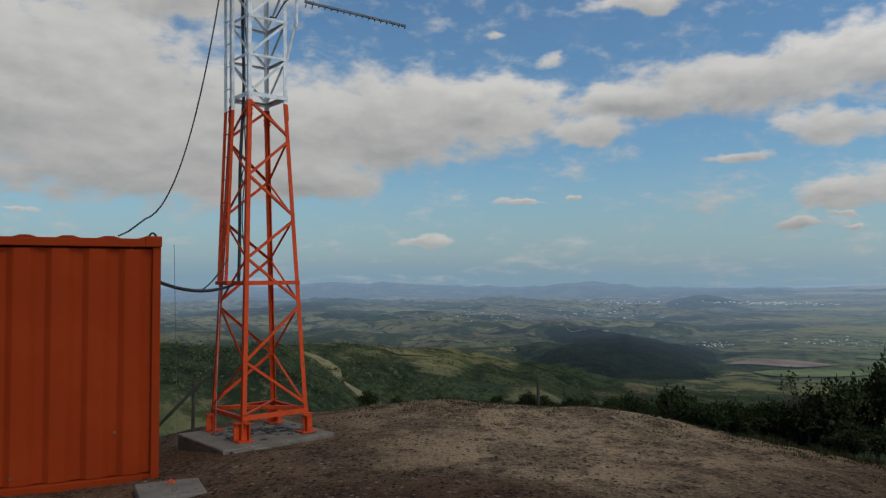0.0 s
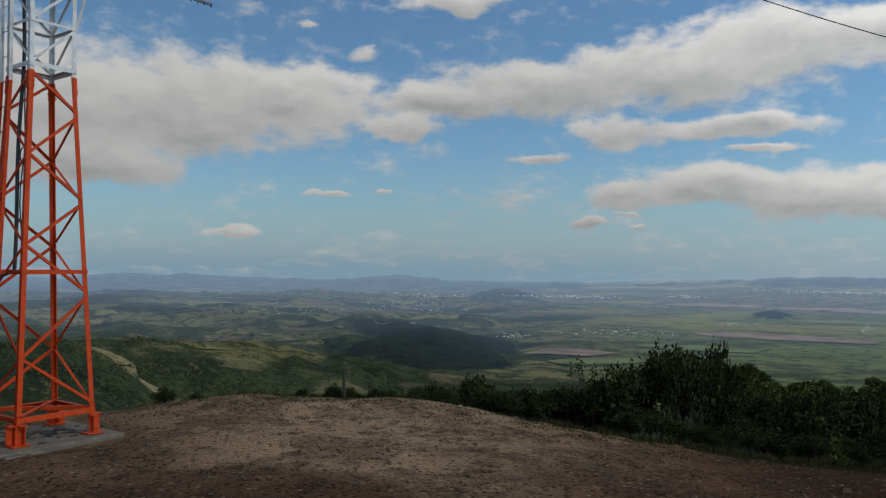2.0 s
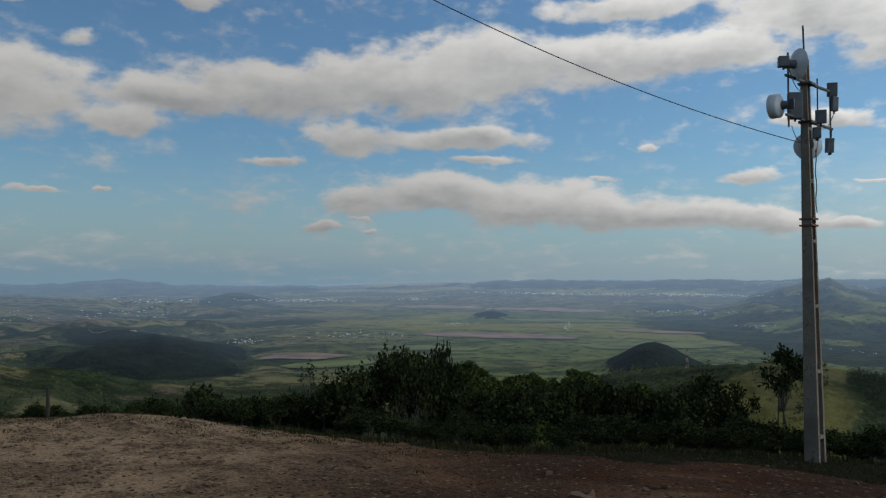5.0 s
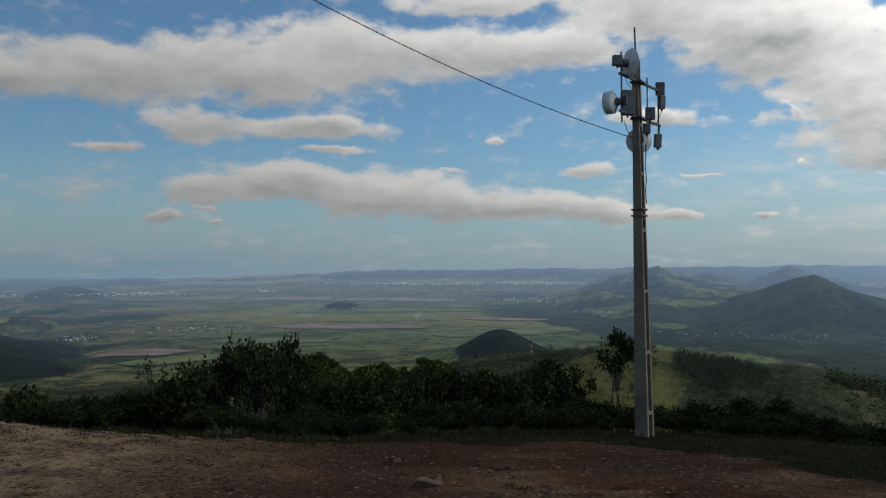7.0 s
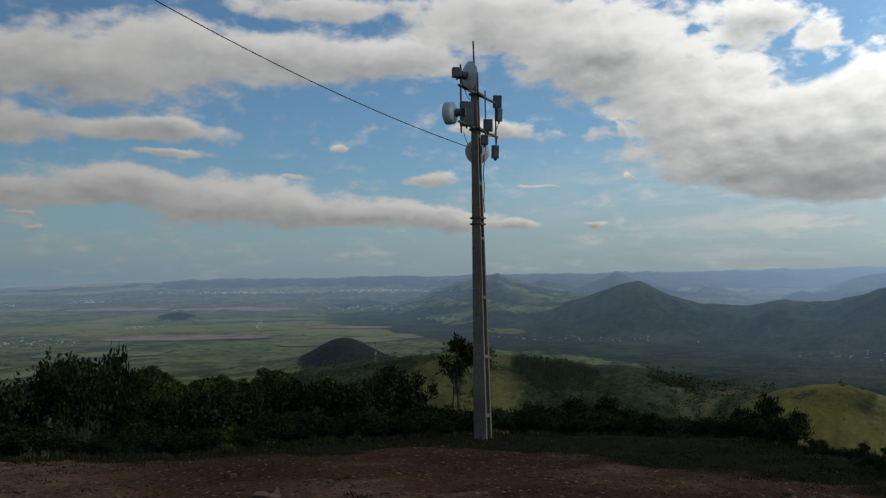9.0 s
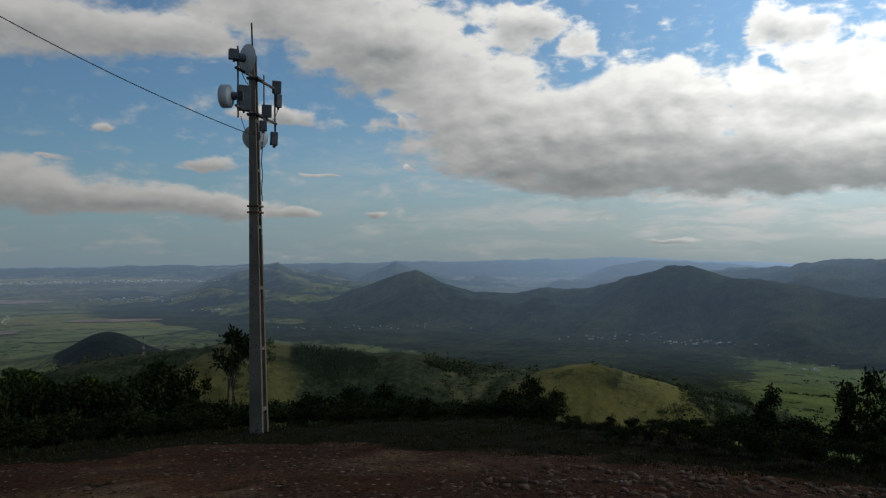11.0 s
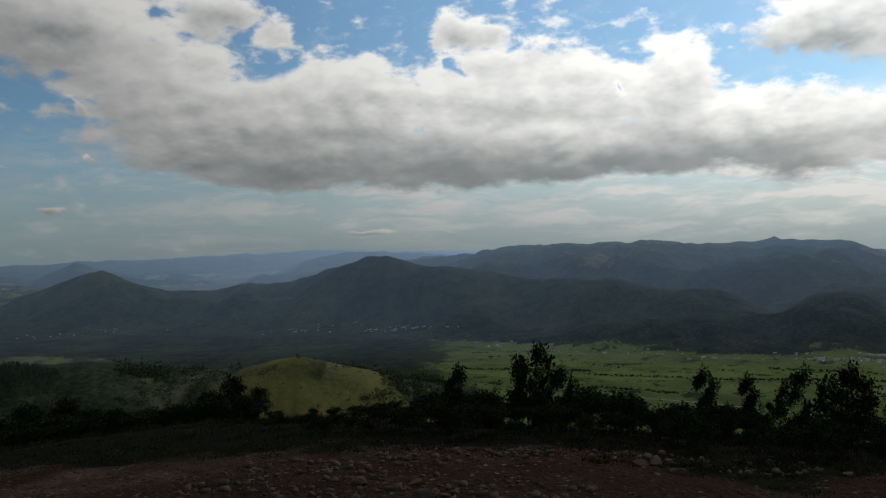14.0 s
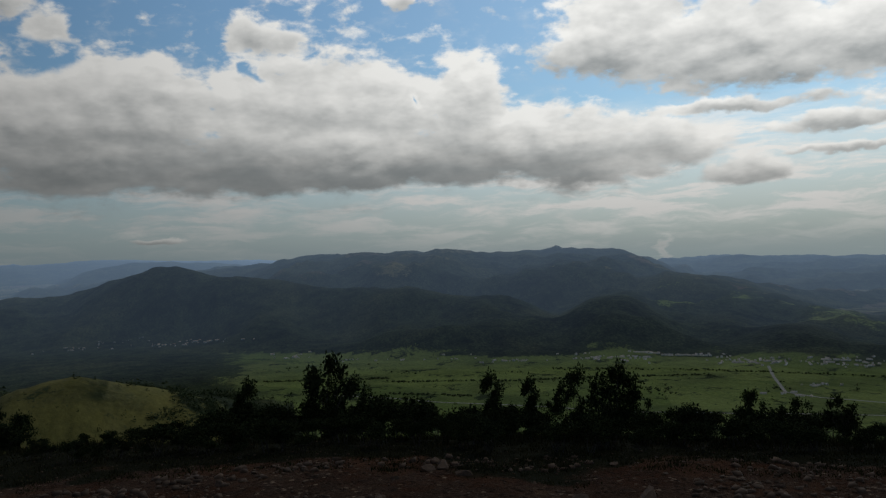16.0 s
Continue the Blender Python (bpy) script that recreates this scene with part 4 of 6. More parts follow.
def build_tower():
    t = thing("lattice_tower", Matrix.Translation(TOWER) @ Matrix.Rotation(radians(-0.6), 4, "Y") @ Matrix.Rotation(radians(TURN), 4, "Z"), "orange and galvanised square steel lattice tower on a concrete slab", "tower")
    base_w, top_w, joint, high = 0.47, 0.276, 4.30, 9.9     # half sides, heights

    def corner(k, z):
        h = base_w + (top_w - base_w) * min(z / joint, 1.0)
        return Vector(((-h, h, h, -h)[k], (-h, -h, h, h)[k], z))

    inward = [(Vector((1, 0, 0)), Vector((0, 1, 0))), (Vector((-1, 0, 0)), Vector((0, 1, 0))), (Vector((-1, 0, 0)), Vector((0, -1, 0))), (Vector((1, 0, 0)), Vector((0, -1, 0)))]
    for k in range(4):
        bm = bmesh.new()
        angle_iron(bm, corner(k, 0.02), corner(k, joint), *inward[k], 0.055, 0.009)
        leg = part("leg", bm, ORANGE, t)
        bm = bmesh.new()
        angle_iron(bm, corner(k, joint) + Vector((0, 0, 0.002)), corner(k, high), *inward[k], 0.050, 0.008)
        part("upper_leg", bm, GALVANISED, t, "galvanised grey steel leg")
        # splice with bolts
        sp = bmesh.new()
        ox, oy = inward[k]
        o = corner(k, joint - 0.22) - (ox + oy) * 0.008
        angle_iron(sp, o, corner(k, joint - 0.01) - (ox + oy) * 0.008, ox, oy, 0.062, 0.008)
        for j in range(3):
            z = joint - 0.19 + j * 0.06
            for d, e in ((ox, oy), (oy, ox)):
                b = corner(k, z) - e * 0.012 + d * 0.045
                rod(sp, b, b - e * 0.014, 0.011, 6)
        part("splice_plate", sp, ORANGE, leg)
        # foot: sole plate, stub channel and gussets
        f = bmesh.new()
        c = corner(k, 0.0) + (ox + oy) * 0.03
        add_box(f, (0.20, 0.20, 0.02), Matrix.Translation(c + Vector((0, 0, 0.012))), 0.004)
        angle_iron(f, corner(k, 0.02) - (ox + oy) * 0.014, corner(k, 0.23) - (ox + oy) * 0.014, ox, oy, 0.10, 0.012)
        for d, e in ((ox, oy), (oy, ox)):
            add_box(f, tuple(abs(v) for v in (d * 0.012 + e * 0.07 + Vector((0, 0, 0.2)))), Matrix.Translation(corner(k, 0.13) - e * 0.05 + d * 0.06))
            add_box(f, tuple(abs(v) for v in (d * 0.09 + e * 0.08 + Vector((0, 0, 0.012)))), Matrix.Translation(corner(k, 0.23) - e * 0.045 + d * 0.05))
        foot = part("foot", f, ORANGE, leg)
    # zigzag braces, turn by turn up each face
    levels = [0.34, 0.97, 1.67, 2.26, 2.79, 3.32, 3.84, 4.28]
    for k in range(4):
        n = (k + 1) % 4
        face_in = inward[k][1] if k % 2 == 0 else (Vector((-1, 0, 0)) if k == 1 else Vector((1, 0, 0)))
        for j in range(len(levels) - 1):
            a, b = (k, n) if (j + k) % 2 == 1 else (n, k)
            p, q = corner(a, levels[j]), corner(b, levels[j + 1])
            bm = bmesh.new()
            d = (q - p).normalized()
            side = face_in.cross(d).normalized()
            angle_iron(bm, p + d * 0.02 - face_in * 0.004, q - d * 0.02 - face_in * 0.004, side, face_in, 0.032, 0.006)
            part("brace", bm, ORANGE, t)
        for z, mat, w in ((0.31, ORANGE, 0.055), (1.97, ORANGE, 0.05), (joint + 0.10, GALVANISED, 0.055)):
            bm = bmesh.new()
            angle_iron(bm, corner(k, z) - face_in * 0.012, corner(n, z) - face_in * 0.012, Vector((0, 0, -1)), face_in, w, 0.007)
            part("girt", bm, mat, t)
        panel = joint + 0.10
        j = 0
        while panel + 0.50 < high:
            z = panel + 0.50
            bm = bmesh.new()
            angle_iron(bm, corner(k, z) - face_in * 0.010, corner(n, z) - face_in * 0.010, Vector((0, 0, -1)), face_in, 0.034, 0.006)
            part("upper_girt", bm, GALVANISED, t)
            a, b = (k, n) if k % 2 == 0 else (n, k)
            p, q = corner(a, panel), corner(b, z)
            bm = bmesh.new()
            d = (q - p).normalized()
            angle_iron(bm, p + d * 0.02 - face_in * 0.004, q - d * 0.02 - face_in * 0.004, face_in.cross(d).normalized(), face_in, 0.030, 0.006)
            part("upper_brace", bm, GALVANISED, t)
            panel, j = z, j + 1
    # cross ties of the lowest ring
    for a, b in ((0, 2), (1, 3)):
        bm = bmesh.new()
        angle_iron(bm, corner(a, 0.335), corner(b, 0.335), Vector((0, 0, -1)), Vector((0.7, 0.7 if a else -0.7, 0)), 0.045, 0.006)
        part("tie", bm, ORANGE, t)
    return t, corner


tower, tower_corner = build_tower()
TM = tower.matrix_world.copy()


def build_ladder():
    lad = thing("ladder", TM, "narrow steel ladder bolted to the side of the lattice tower", "ladder")
    lo, hi = 1.95, 9.6
    x0 = lambda z: -(0.47 + (0.276 - 0.47) * min(z / 4.30, 1.0)) - 0.055
    for y in (0.10, 0.32):
        for z0, z1, mat in ((lo, 4.2, ORANGE), (4.2, hi, GALVANISED)):
            bm = bmesh.new()
            bar(bm, (x0(z0), y - 0.05, z0), (x0(z1), y - 0.05, z1), 0.04, 0.012, Vector((0, 1, 0)))
            part("rail", bm, mat, lad)
    z = lo + 0.15
    while z < hi:
        bm = bmesh.new()
        rod(bm, (x0(z), 0.04, z), (x0(z), 0.28, z), 0.008, 6)
        part("rung", bm, ORANGE if z < 4.2 else GALVANISED, lad)
        z += 0.30
    bm = bmesh.new()
    add_box(bm, (0.14, 0.36, 0.05), Matrix.Translation((x0(lo) + 0.05, 0.16, lo)), 0.006)
    part("bracket", bm, ORANGE, lad)
    return lad


build_ladder()

# slab under the tower
SLAB = pose(-2.42, 10.17, -0.31, 0, 0, 42.0)
slab = thing("concrete_slab", SLAB, "rough square concrete footing slab under the tower", "slab")
part("block", box((1.56, 1.30, 0.34), Matrix.Translation((0.0, 0.0, -0.17)), 0.018), CONCRETE, slab)
part("edge_piece", box((0.50, 0.10, 0.30), Matrix.Translation((-0.45, -0.71, -0.165)), 0.014), CONCRETE, slab, "cracked-off strip of concrete")
rnd = random.Random(4)
bm = bmesh.new()
for k in range(70):
    x, y = rnd.gauss(0.05, 0.28), rnd.gauss(0.0, 0.22)
    if abs(x) < 0.7 and abs(y) < 0.66:
        add_box(bm, (rnd.uniform(0.03, 0.09), rnd.uniform(0.012, 0.03), 0.012), pose(x, y, 0.006, 0, 0, rnd.uniform(0, 180)))
litter = part("litter", bm, DARKSTEEL)
litter.matrix_world = SLAB
tagged(litter, "dark scraps and dead leaves strewn on the concrete slab", "litter", kind="stuff")

# anchor block with its eye and wire
block = thing("anchor_block", pose(-2.52, 7.27, -0.235, 0, 0, 26), "low concrete anchor block with an orange steel eye", "block")
part("block", box((0.58, 0.56, 0.42), Matrix.Translation((0, 0, -0.2)), 0.014), CONCRETE, block)
part("eye", tube([(0.03 * math.cos(a * math.pi / 8) + 0.02, 0.10, 0.055 * math.sin(a * math.pi / 8)) for a in range(9)], 0.010), ORANGE, block, "orange steel eye")
wire = part("guy_wire", tube([(-2.49, 7.38, -0.01), (-2.60, 7.62, 0.95), (-2.72, 7.88, 2.05)], 0.0025, 5), DARKSTEEL)
tagged(wire, "thin steel wire from the anchor block to the container", "wire")

# cables
roof_corner = Vector((-3.22, 7.98, 2.16))
cab = part("feeder_cable", tube(sag((-2.95, 8.16, 1.66), TM @ Vector((-0.36, -0.02, 1.93)), 0.085), 0.019, 8), BLACK)
tagged(cab, "thick black feeder cable hanging from container to tower", "cable")
cab = part("thin_cable", tube(sag(TM @ Vector((-0.42, 0.05, 2.25)), (-2.86, 9.2, 1.55), 0.05, 12), 0.009), BLACK)
tagged(cab, "thin black cable drooping beside the tower ladder", "cable")
cab = part("overhead_cable", tube([(-3.36, 8.06, 2.145), (-3.30, 8.17, 2.20)] + sag((-3.31, 8.14, 2.40), (-2.50, 10.20, 9.2), 2.06, 40)[5:], 0.009), BLACK)
tagged(cab, "black cable rising from container roof to tower top", "cable")
run = [TM @ Vector((-0.36 + 0.025 * z + 0.012 * math.sin(3.1 * z), -0.05 + 0.02 * math.cos(2.3 * z), z)) for z in [1.93 + 0.2 * k for k in range(39)]]
cab = part("cable_run", tube(run, 0.022, 7), BLACK)
tagged(cab, "bundle of black cables climbing inside the tower", "cable")
cab = part("thin_cable", tube([p + Vector((0.05 + 0.015 * math.sin(k), 0.03 * math.cos(k * 0.9), 0)) for k, p in enumerate(run)], 0.008, 5), BLACK)
tagged(cab, "thin black cable strapped beside the cable bundle", "cable")
loop = [TM @ Vector((-0.30, -0.20 + 0.07 * math.cos(a), 3.30 + 0.09 * math.sin(a))) for a in [k * 0.35 for k in range(19)]]
cab = part("cable_loop", tube(loop, 0.008, 5), BLACK)
tagged(cab, "small spare loop of black cable on the tower", "cable")
cab = part("hanging_wire", tube([TM @ Vector((-0.44, 0.22, 1.9)), TM @ Vector((-0.47, 0.23, 1.0)), TM @ Vector((-0.5, 0.25, -0.2))], 0.005, 5), WIRE)
tagged(cab, "thin wire hanging straight down beside the tower", "wire")

# ---------------------------------------------------------------- yagi antenna on the tower


def build_yagi():
    # boom seen from root to tip
    root, tip = Vector((-1.83, 10.2, 5.36)), Vector((-0.50, 10.55, 5.14))
    ant = thing("yagi_antenna", Matrix.Translation(root), "long galvanised antenna boom with short cross rods on the tower", "antenna")
    d = tip - root
    bm = bmesh.new()
    bar(bm, Vector(), d, 0.028, 0.028)
    part("boom", bm, GREYBOX, ant)
    across = Vector((0.25, -0.3, 0.92)).normalized()
    n = 17
    for k in range(n):
        p = d * (0.02 + 0.97 * k / (n - 1))
        h = 0.055 if k > 1 else 0.10
        bm = bmesh.new()
        rod(bm, p - across * h * 0.75, p + across * h * 0.35, 0.007, 5)
        part("rod", bm, DARKSTEEL, ant)
    arm = bmesh.new()
    a = TM @ tower_corner(1, 4.30 + 0.10 + 0.50)
    rod(arm, a - root, Vector((-0.10, -0.02, 0.02 - 0.26)), 0.018, 8)
    part("arm", arm, GALVANISED, ant)
    mast = bmesh.new()
    rod(mast, (-0.10, -0.02, -0.36), (-0.10, -0.02, 0.9), 0.022, 8)
    part("mast", mast, GALVANISED, ant)
    part("cable", tube([(0.02, 0.0, 0.02), (-0.10, -0.02, 0.10), (-0.26, -0.02, -0.02), (-0.38, 0.0, -0.22), (-0.46, 0.02, -0.2)], 0.010), BLACK, ant, "black antenna cable")
    return ant


build_yagi()

# ---------------------------------------------------------------- concrete pole with radio gear

PX, PY, PZ = 11.24, 6.82, -0.97
POLE_TURN = math.degrees(math.atan2(-0.197, -0.98)) + 90


def taper_box(bm, w0, d0, w1, d1, z0, z1, ox=0.0, oy=0.0):
    """A tapered box; ox and oy put it at that share of the shaft's half width and depth."""
    vs = []
    for w, d, z in ((w0, d0, z0), (w1, d1, z1)):
        s = 1.0 - 0.6 * z / 6.1
        cx, cy = ox * s, oy * s
        vs.append([bm.verts.new((cx + sx * w / 2, cy + sy * d / 2, z)) for sx, sy in ((-1, -1), (1, -1), (1, 1), (-1, 1))])
    lo, hi = vs
    for k in range(4):
        bm.faces.new((lo[k], lo[(k + 1) % 4], hi[(k + 1) % 4], hi[k]))
    bm.faces.new(lo[::-1]), bm.faces.new(hi)


def build_pole():
    m = pose(PX + 0.02, PY - 0.034, PZ) @ Matrix.Rotation(radians(1.15), 4, Vector((-PX, -PY, 0)).normalized()) @ pose(0, 0, 0, 0, 0, POLE_TURN)
    p = thing("concrete_pole", m, "weathered grey double-T concrete pole on the grassy brim", "pole")
    top = 6.08
    s = lambda z: 1.0 - 0.6 * z / 6.1
    for sy in (1, -1):
        bm = bmesh.new()
        taper_box(bm, 0.225, 0.07, 0.225 * s(top), 0.07 * s(top), -0.5, top, 0.0, sy * 0.115)
        part("flange", bm, POLE, p)
    bm = bmesh.new()
    taper_box(bm, 0.07, 0.16, 0.07 * s(top), 0.16 * s(top), -0.5, top)
    part("web", bm, POLE, p)
    for k, z in enumerate((0.35, 1.32, 2.30, 3.28, 4.20, 5.0)):
        for sx in (1, -1):
            bm = bmesh.new()
            add_box(bm, (0.075 * s(z), 0.16 * s(z), 0.05), Matrix.Translation((sx * 0.073 * s(z), 0, z)))
            part("step", bm, POLE, p)
    for z in (3.62, 3.52):
        bm = bmesh.new()
        add_box(bm, (0.2, 0.235, 0.03), Matrix.Translation((0, 0, z)), 0.004)
        part("band", bm, RUST, p, "rusty steel band")
    return p


pole = build_pole()
UPV = Vector((0, 0, 1))
TOCAM = Vector((-PX, -PY, 0)).normalized()
RIGHT = Vector((-TOCAM.y, TOCAM.x, 0)) * -1
if RIGHT.dot(Vector((0.52, -0.854, 0))) < 0:
    RIGHT = -RIGHT


def on_pole(right, near, z):
    """A place by the pole: metres to the side, narrowed and leaned to fit the camera's view, metres towards the camera,
    and height.
    """
    return Vector((PX, PY, 0)) + RIGHT * (0.86 * right - 0.009 * (z - PZ)) + TOCAM * near + UPV * z


def arm(z, label):
    t = thing("cross_arm", Matrix.Translation(on_pole(0, 0.18, z)), label, "bracket", "cross arms on the pole")
    o = on_pole(0, 0.18, z)
    bm = bmesh.new()
    bar(bm, on_pole(-0.33, 0.52, z + 0.05) - o, on_pole(0.41, -0.62, z - 0.02) - o, 0.036, 0.036, UPV, 0.004)
    part("beam", bm, DARKSTEEL, t)
    bm = bmesh.new()
    add_box(bm, (0.20, 0.22, 0.04), pose(*(on_pole(0, 0, z) - o), 0, 0, POLE_TURN), 0.006)
    part("clamp", bm, DARKSTEEL, t)
    return t


arm(4.72, "dark steel cross arm clamped near the pole top")
arm(4.13, "dark steel cross arm clamped below the first one")


def stand_pipe(right, near, z0, z1, r=0.014):
    bm = bmesh.new()
    rod(bm, on_pole(right, near, z0), on_pole(right, near, z1), r, 8)
    tagged(part("mounting_pipe", bm, DARKSTEEL), "thin dark steel pipe joining the cross arms", "pipe", "mounting pipes on the pole")


stand_pipe(-0.29, 0.46, 4.0, 5.12)
stand_pipe(0.17, -0.24, 3.9, 4.85, 0.011)
stand_pipe(0.38, -0.56, 3.7, 4.72)
bm = bmesh.new()
rod(bm, on_pole(-0.03, 0.05, 4.9), on_pole(-0.05, 0.05, 5.62), 0.014, 8)
tagged(part("lightning_rod", bm, DARKSTEEL), "thin dark lightning rod on the pole top", "rod")


def dish(place, facing, dia, label, drum=0.0, grey=False):
    """A radio dish: shell, rim, rear hub and a radio unit."""
    q = Vector(facing).normalized().to_track_quat("Z", "Y").to_matrix().to_4x4()
    t = thing("dish_antenna", Matrix.Translation(place) @ q, label, "antenna", "dish antennas on the pole")
    R = dia / 2
    bm = bmesh.new()
    prof = [(0.001, -0.30 * R)] + [(R * k / 8, -0.30 * R + 0.30 * R * (k / 8) ** 2) for k in range(1, 9)] + [(R * 1.01, drum), (R * 0.98, drum)] + ([(R * k / 5, drum + 0.05 * R * (1 - (k / 5) ** 2)) for k in (4, 3, 2, 1)] + [(0.001, drum + 0.05 * R)] if drum else [(R * k / 8 * 0.97, -0.27 * R + 0.28 * R * (k / 8) ** 2) for k in range(7, 0, -1)] + [(0.001, -0.27 * R)])
    rings = [[bm.verts.new((rr * math.cos(a * math.tau / 28), rr * math.sin(a * math.tau / 28), z)) for a in range(28)] for rr, z in prof]
    for i in range(len(rings) - 1):
        for a in range(28):
            bm.faces.new((rings[i][a], rings[i][(a + 1) % 28], rings[i + 1][(a + 1) % 28], rings[i + 1][a]))
    bmesh.ops.remove_doubles(bm, verts=bm.verts, dist=0.0005)
    part("reflector", bm, DISH, t, smooth_faces=True)
    bm = bmesh.new()
    bmesh.ops.create_cone(bm, cap_ends=True, segments=14, radius1=0.055, radius2=0.07, depth=0.10, matrix=Matrix.Translation((0, 0, -0.30 * R - 0.04)))
    part("hub", bm, GREYBOX, t)
    part("bracket", box((0.05, 0.14, 0.10), Matrix.Translation((0, 0, -0.30 * R - 0.12)), 0.006), DARKSTEEL, t)
    return t


LEFTN = -RIGHT
dish(on_pole(-0.13, 0.32, 4.96), RIGHT * 0.78 - TOCAM * 0.55 + UPV * 0.02, 0.47, "grey round dish antenna at the pole top")
dish(on_pole(-0.44, 0.40, 4.34), LEFTN * 0.92 - TOCAM * 0.35, 0.36, "shrouded drum dish antenna with pale cover", 0.12)
dish(on_pole(0.0, -0.24, 3.80), -TOCAM * 0.97 + LEFTN * 0.25, 0.42, "grey round dish antenna behind the pole")


def radio(place, size, yaw, label, tilt=0.0):
    t = thing("radio_unit", Matrix.Translation(place) @ pose(0, 0, 0, tilt, 0, yaw), label, "radio", "radio units on the pole")
    part("case", box(size, Matrix(), 0.012), GREYBOX, t)
    part("bracket", box((0.05, 0.05, size[2] * 0.5), Matrix.Translation((0, size[1] / 2 + 0.025, 0)), 0.006), DARKSTEEL, t)
    part("cable_gland", box((0.03, 0.03, 0.04), Matrix.Translation((0, 0, -size[2] / 2 - 0.018)), 0.006), BLACK, t)
    return t


YAW = math.degrees(math.atan2(RIGHT.y, RIGHT.x))
radio(on_pole(-0.36, 0.48, 4.98), (0.15, 0.11, 0.16), YAW + 15, "small grey radio box beside the dish")
radio(on_pole(-0.19, 0.30, 4.34), (0.20, 0.12, 0.40), YAW + 20, "tall grey equipment cabinet beside the pole")
radio(on_pole(0.42, -0.62, 4.74), (0.15, 0.07, 0.22), YAW + 12, "square grey panel antenna at the arm's end", 4)
radio(on_pole(0.45, -0.58, 4.50), (0.11, 0.07, 0.23), YAW + 35, "square grey panel antenna under the arm's end", 3)
radio(on_pole(0.22, -0.18, 4.24), (0.16, 0.07, 0.21), YAW + 5, "square grey panel antenna between the cross arms")
radio(on_pole(0.36, -0.52, 3.84), (0.12, 0.08, 0.23), YAW + 25, "grey panel antenna hanging under the lower arm", 5)
radio(on_pole(0.15, -0.10, 3.98), (0.12, 0.08, 0.17), YAW + 10, "small grey radio box behind the pole")
for k, (a, b, d) in enumerate((((-0.28, 0.46, 4.9), (-0.06, 0.15, 4.6), 0.12), ((-0.25, 0.3, 4.05), (-0.05, 0.14, 3.9), 0.14), ((0.45, -0.58, 4.38), (0.2, -0.2, 4.08), 0.12), ((0.36, -0.52, 3.72), (0.40, -0.5, 4.1), 0.10), ((0.2, -0.2, 4.1), (0.12, 0.0, 3.6), 0.05))):
    c = part("jumper_cable", tube(sag(on_pole(*a), on_pole(*b), d, 10), 0.006, 5), BLACK)
    tagged(c, "thin black jumper cable looped between the radios", "cable", "jumper cables on the pole")
c = part("down_cable", tube([on_pole(0.125 + 0.01 * math.sin(k * 1.7), 0.04, 3.7 - 0.12 * k) for k in range(9)], 0.008, 5), BLACK)
tagged(c, "black cable hanging down the pole's side", "cable")
c = part("span_cable", tube(sag(on_pole(-0.10, 0.08, 3.81), TM @ Vector((0.25, -0.1, 9.33)), 0.79, 56), 0.0065, 6), BLACK)
tagged(c, "black cable spanning from the pole to the tower", "cable")

# ---------------------------------------------------------------- far red and white mast


def build_mast(az, r, high):
    x, y = -r * math.sin(radians(az)), r * math.cos(radians(az))
    t = thing("radio_mast", pose(x, y, land_z(x, y) - 0.3), "slender red and white lattice mast on the grassy spur", "mast")
    white, red = plain("mast_white", (0.4, 0.39, 0.37), 0.6, 0.0, 0.1, 1.0), plain("mast_red", (0.25, 0.06, 0.035), 0.6, 0.0, 0.1, 1.0)
    half = lambda z: 0.55 * (1 - z / high) + 0.14
    n = 7
    for k in range(n):
        z0, z1 = high * k / n, high * (k + 1) / n
        bm = bmesh.new()
        for c in range(4):
            s = lambda q, z: Vector(((-1, 1, 1, -1)[q % 4] * half(z), (-1, -1, 1, 1)[q % 4] * half(z), z))
            rod(bm, s(c, z0), s(c, z1), 0.055, 5)
            rod(bm, s(c, z0), s(c + 1, z1), 0.03, 4)
            rod(bm, s(c, z1), s(c + 1, z1), 0.03, 4)
        part("section", bm, red if k % 2 == 0 else white, t)
    return t


build_mast(-50.8, 415.0, 11.5)

# ---------------------------------------------------------------- shrubs and small trees


def mesh_of(name, verts, faces, mat, smooth_faces=False):
    me = bpy.data.meshes.new(name)
    verts, faces = np.asarray(verts, dtype=np.float32), np.asarray(faces, dtype=np.int32)
    n = faces.shape[1]
    me.vertices.add(len(verts)), me.loops.add(faces.size), me.polygons.add(len(faces))
    me.vertices.foreach_set("co", verts.ravel())
    me.loops.foreach_set("vertex_index", faces.ravel())
    me.polygons.foreach_set("loop_start", np.arange(0, faces.size, n, dtype=np.int32))
    if smooth_faces:
        me.polygons.foreach_set("use_smooth", np.ones(len(faces), dtype=bool))
    me.update(calc_edges=True)
    me.materials.append(mat)
    return me


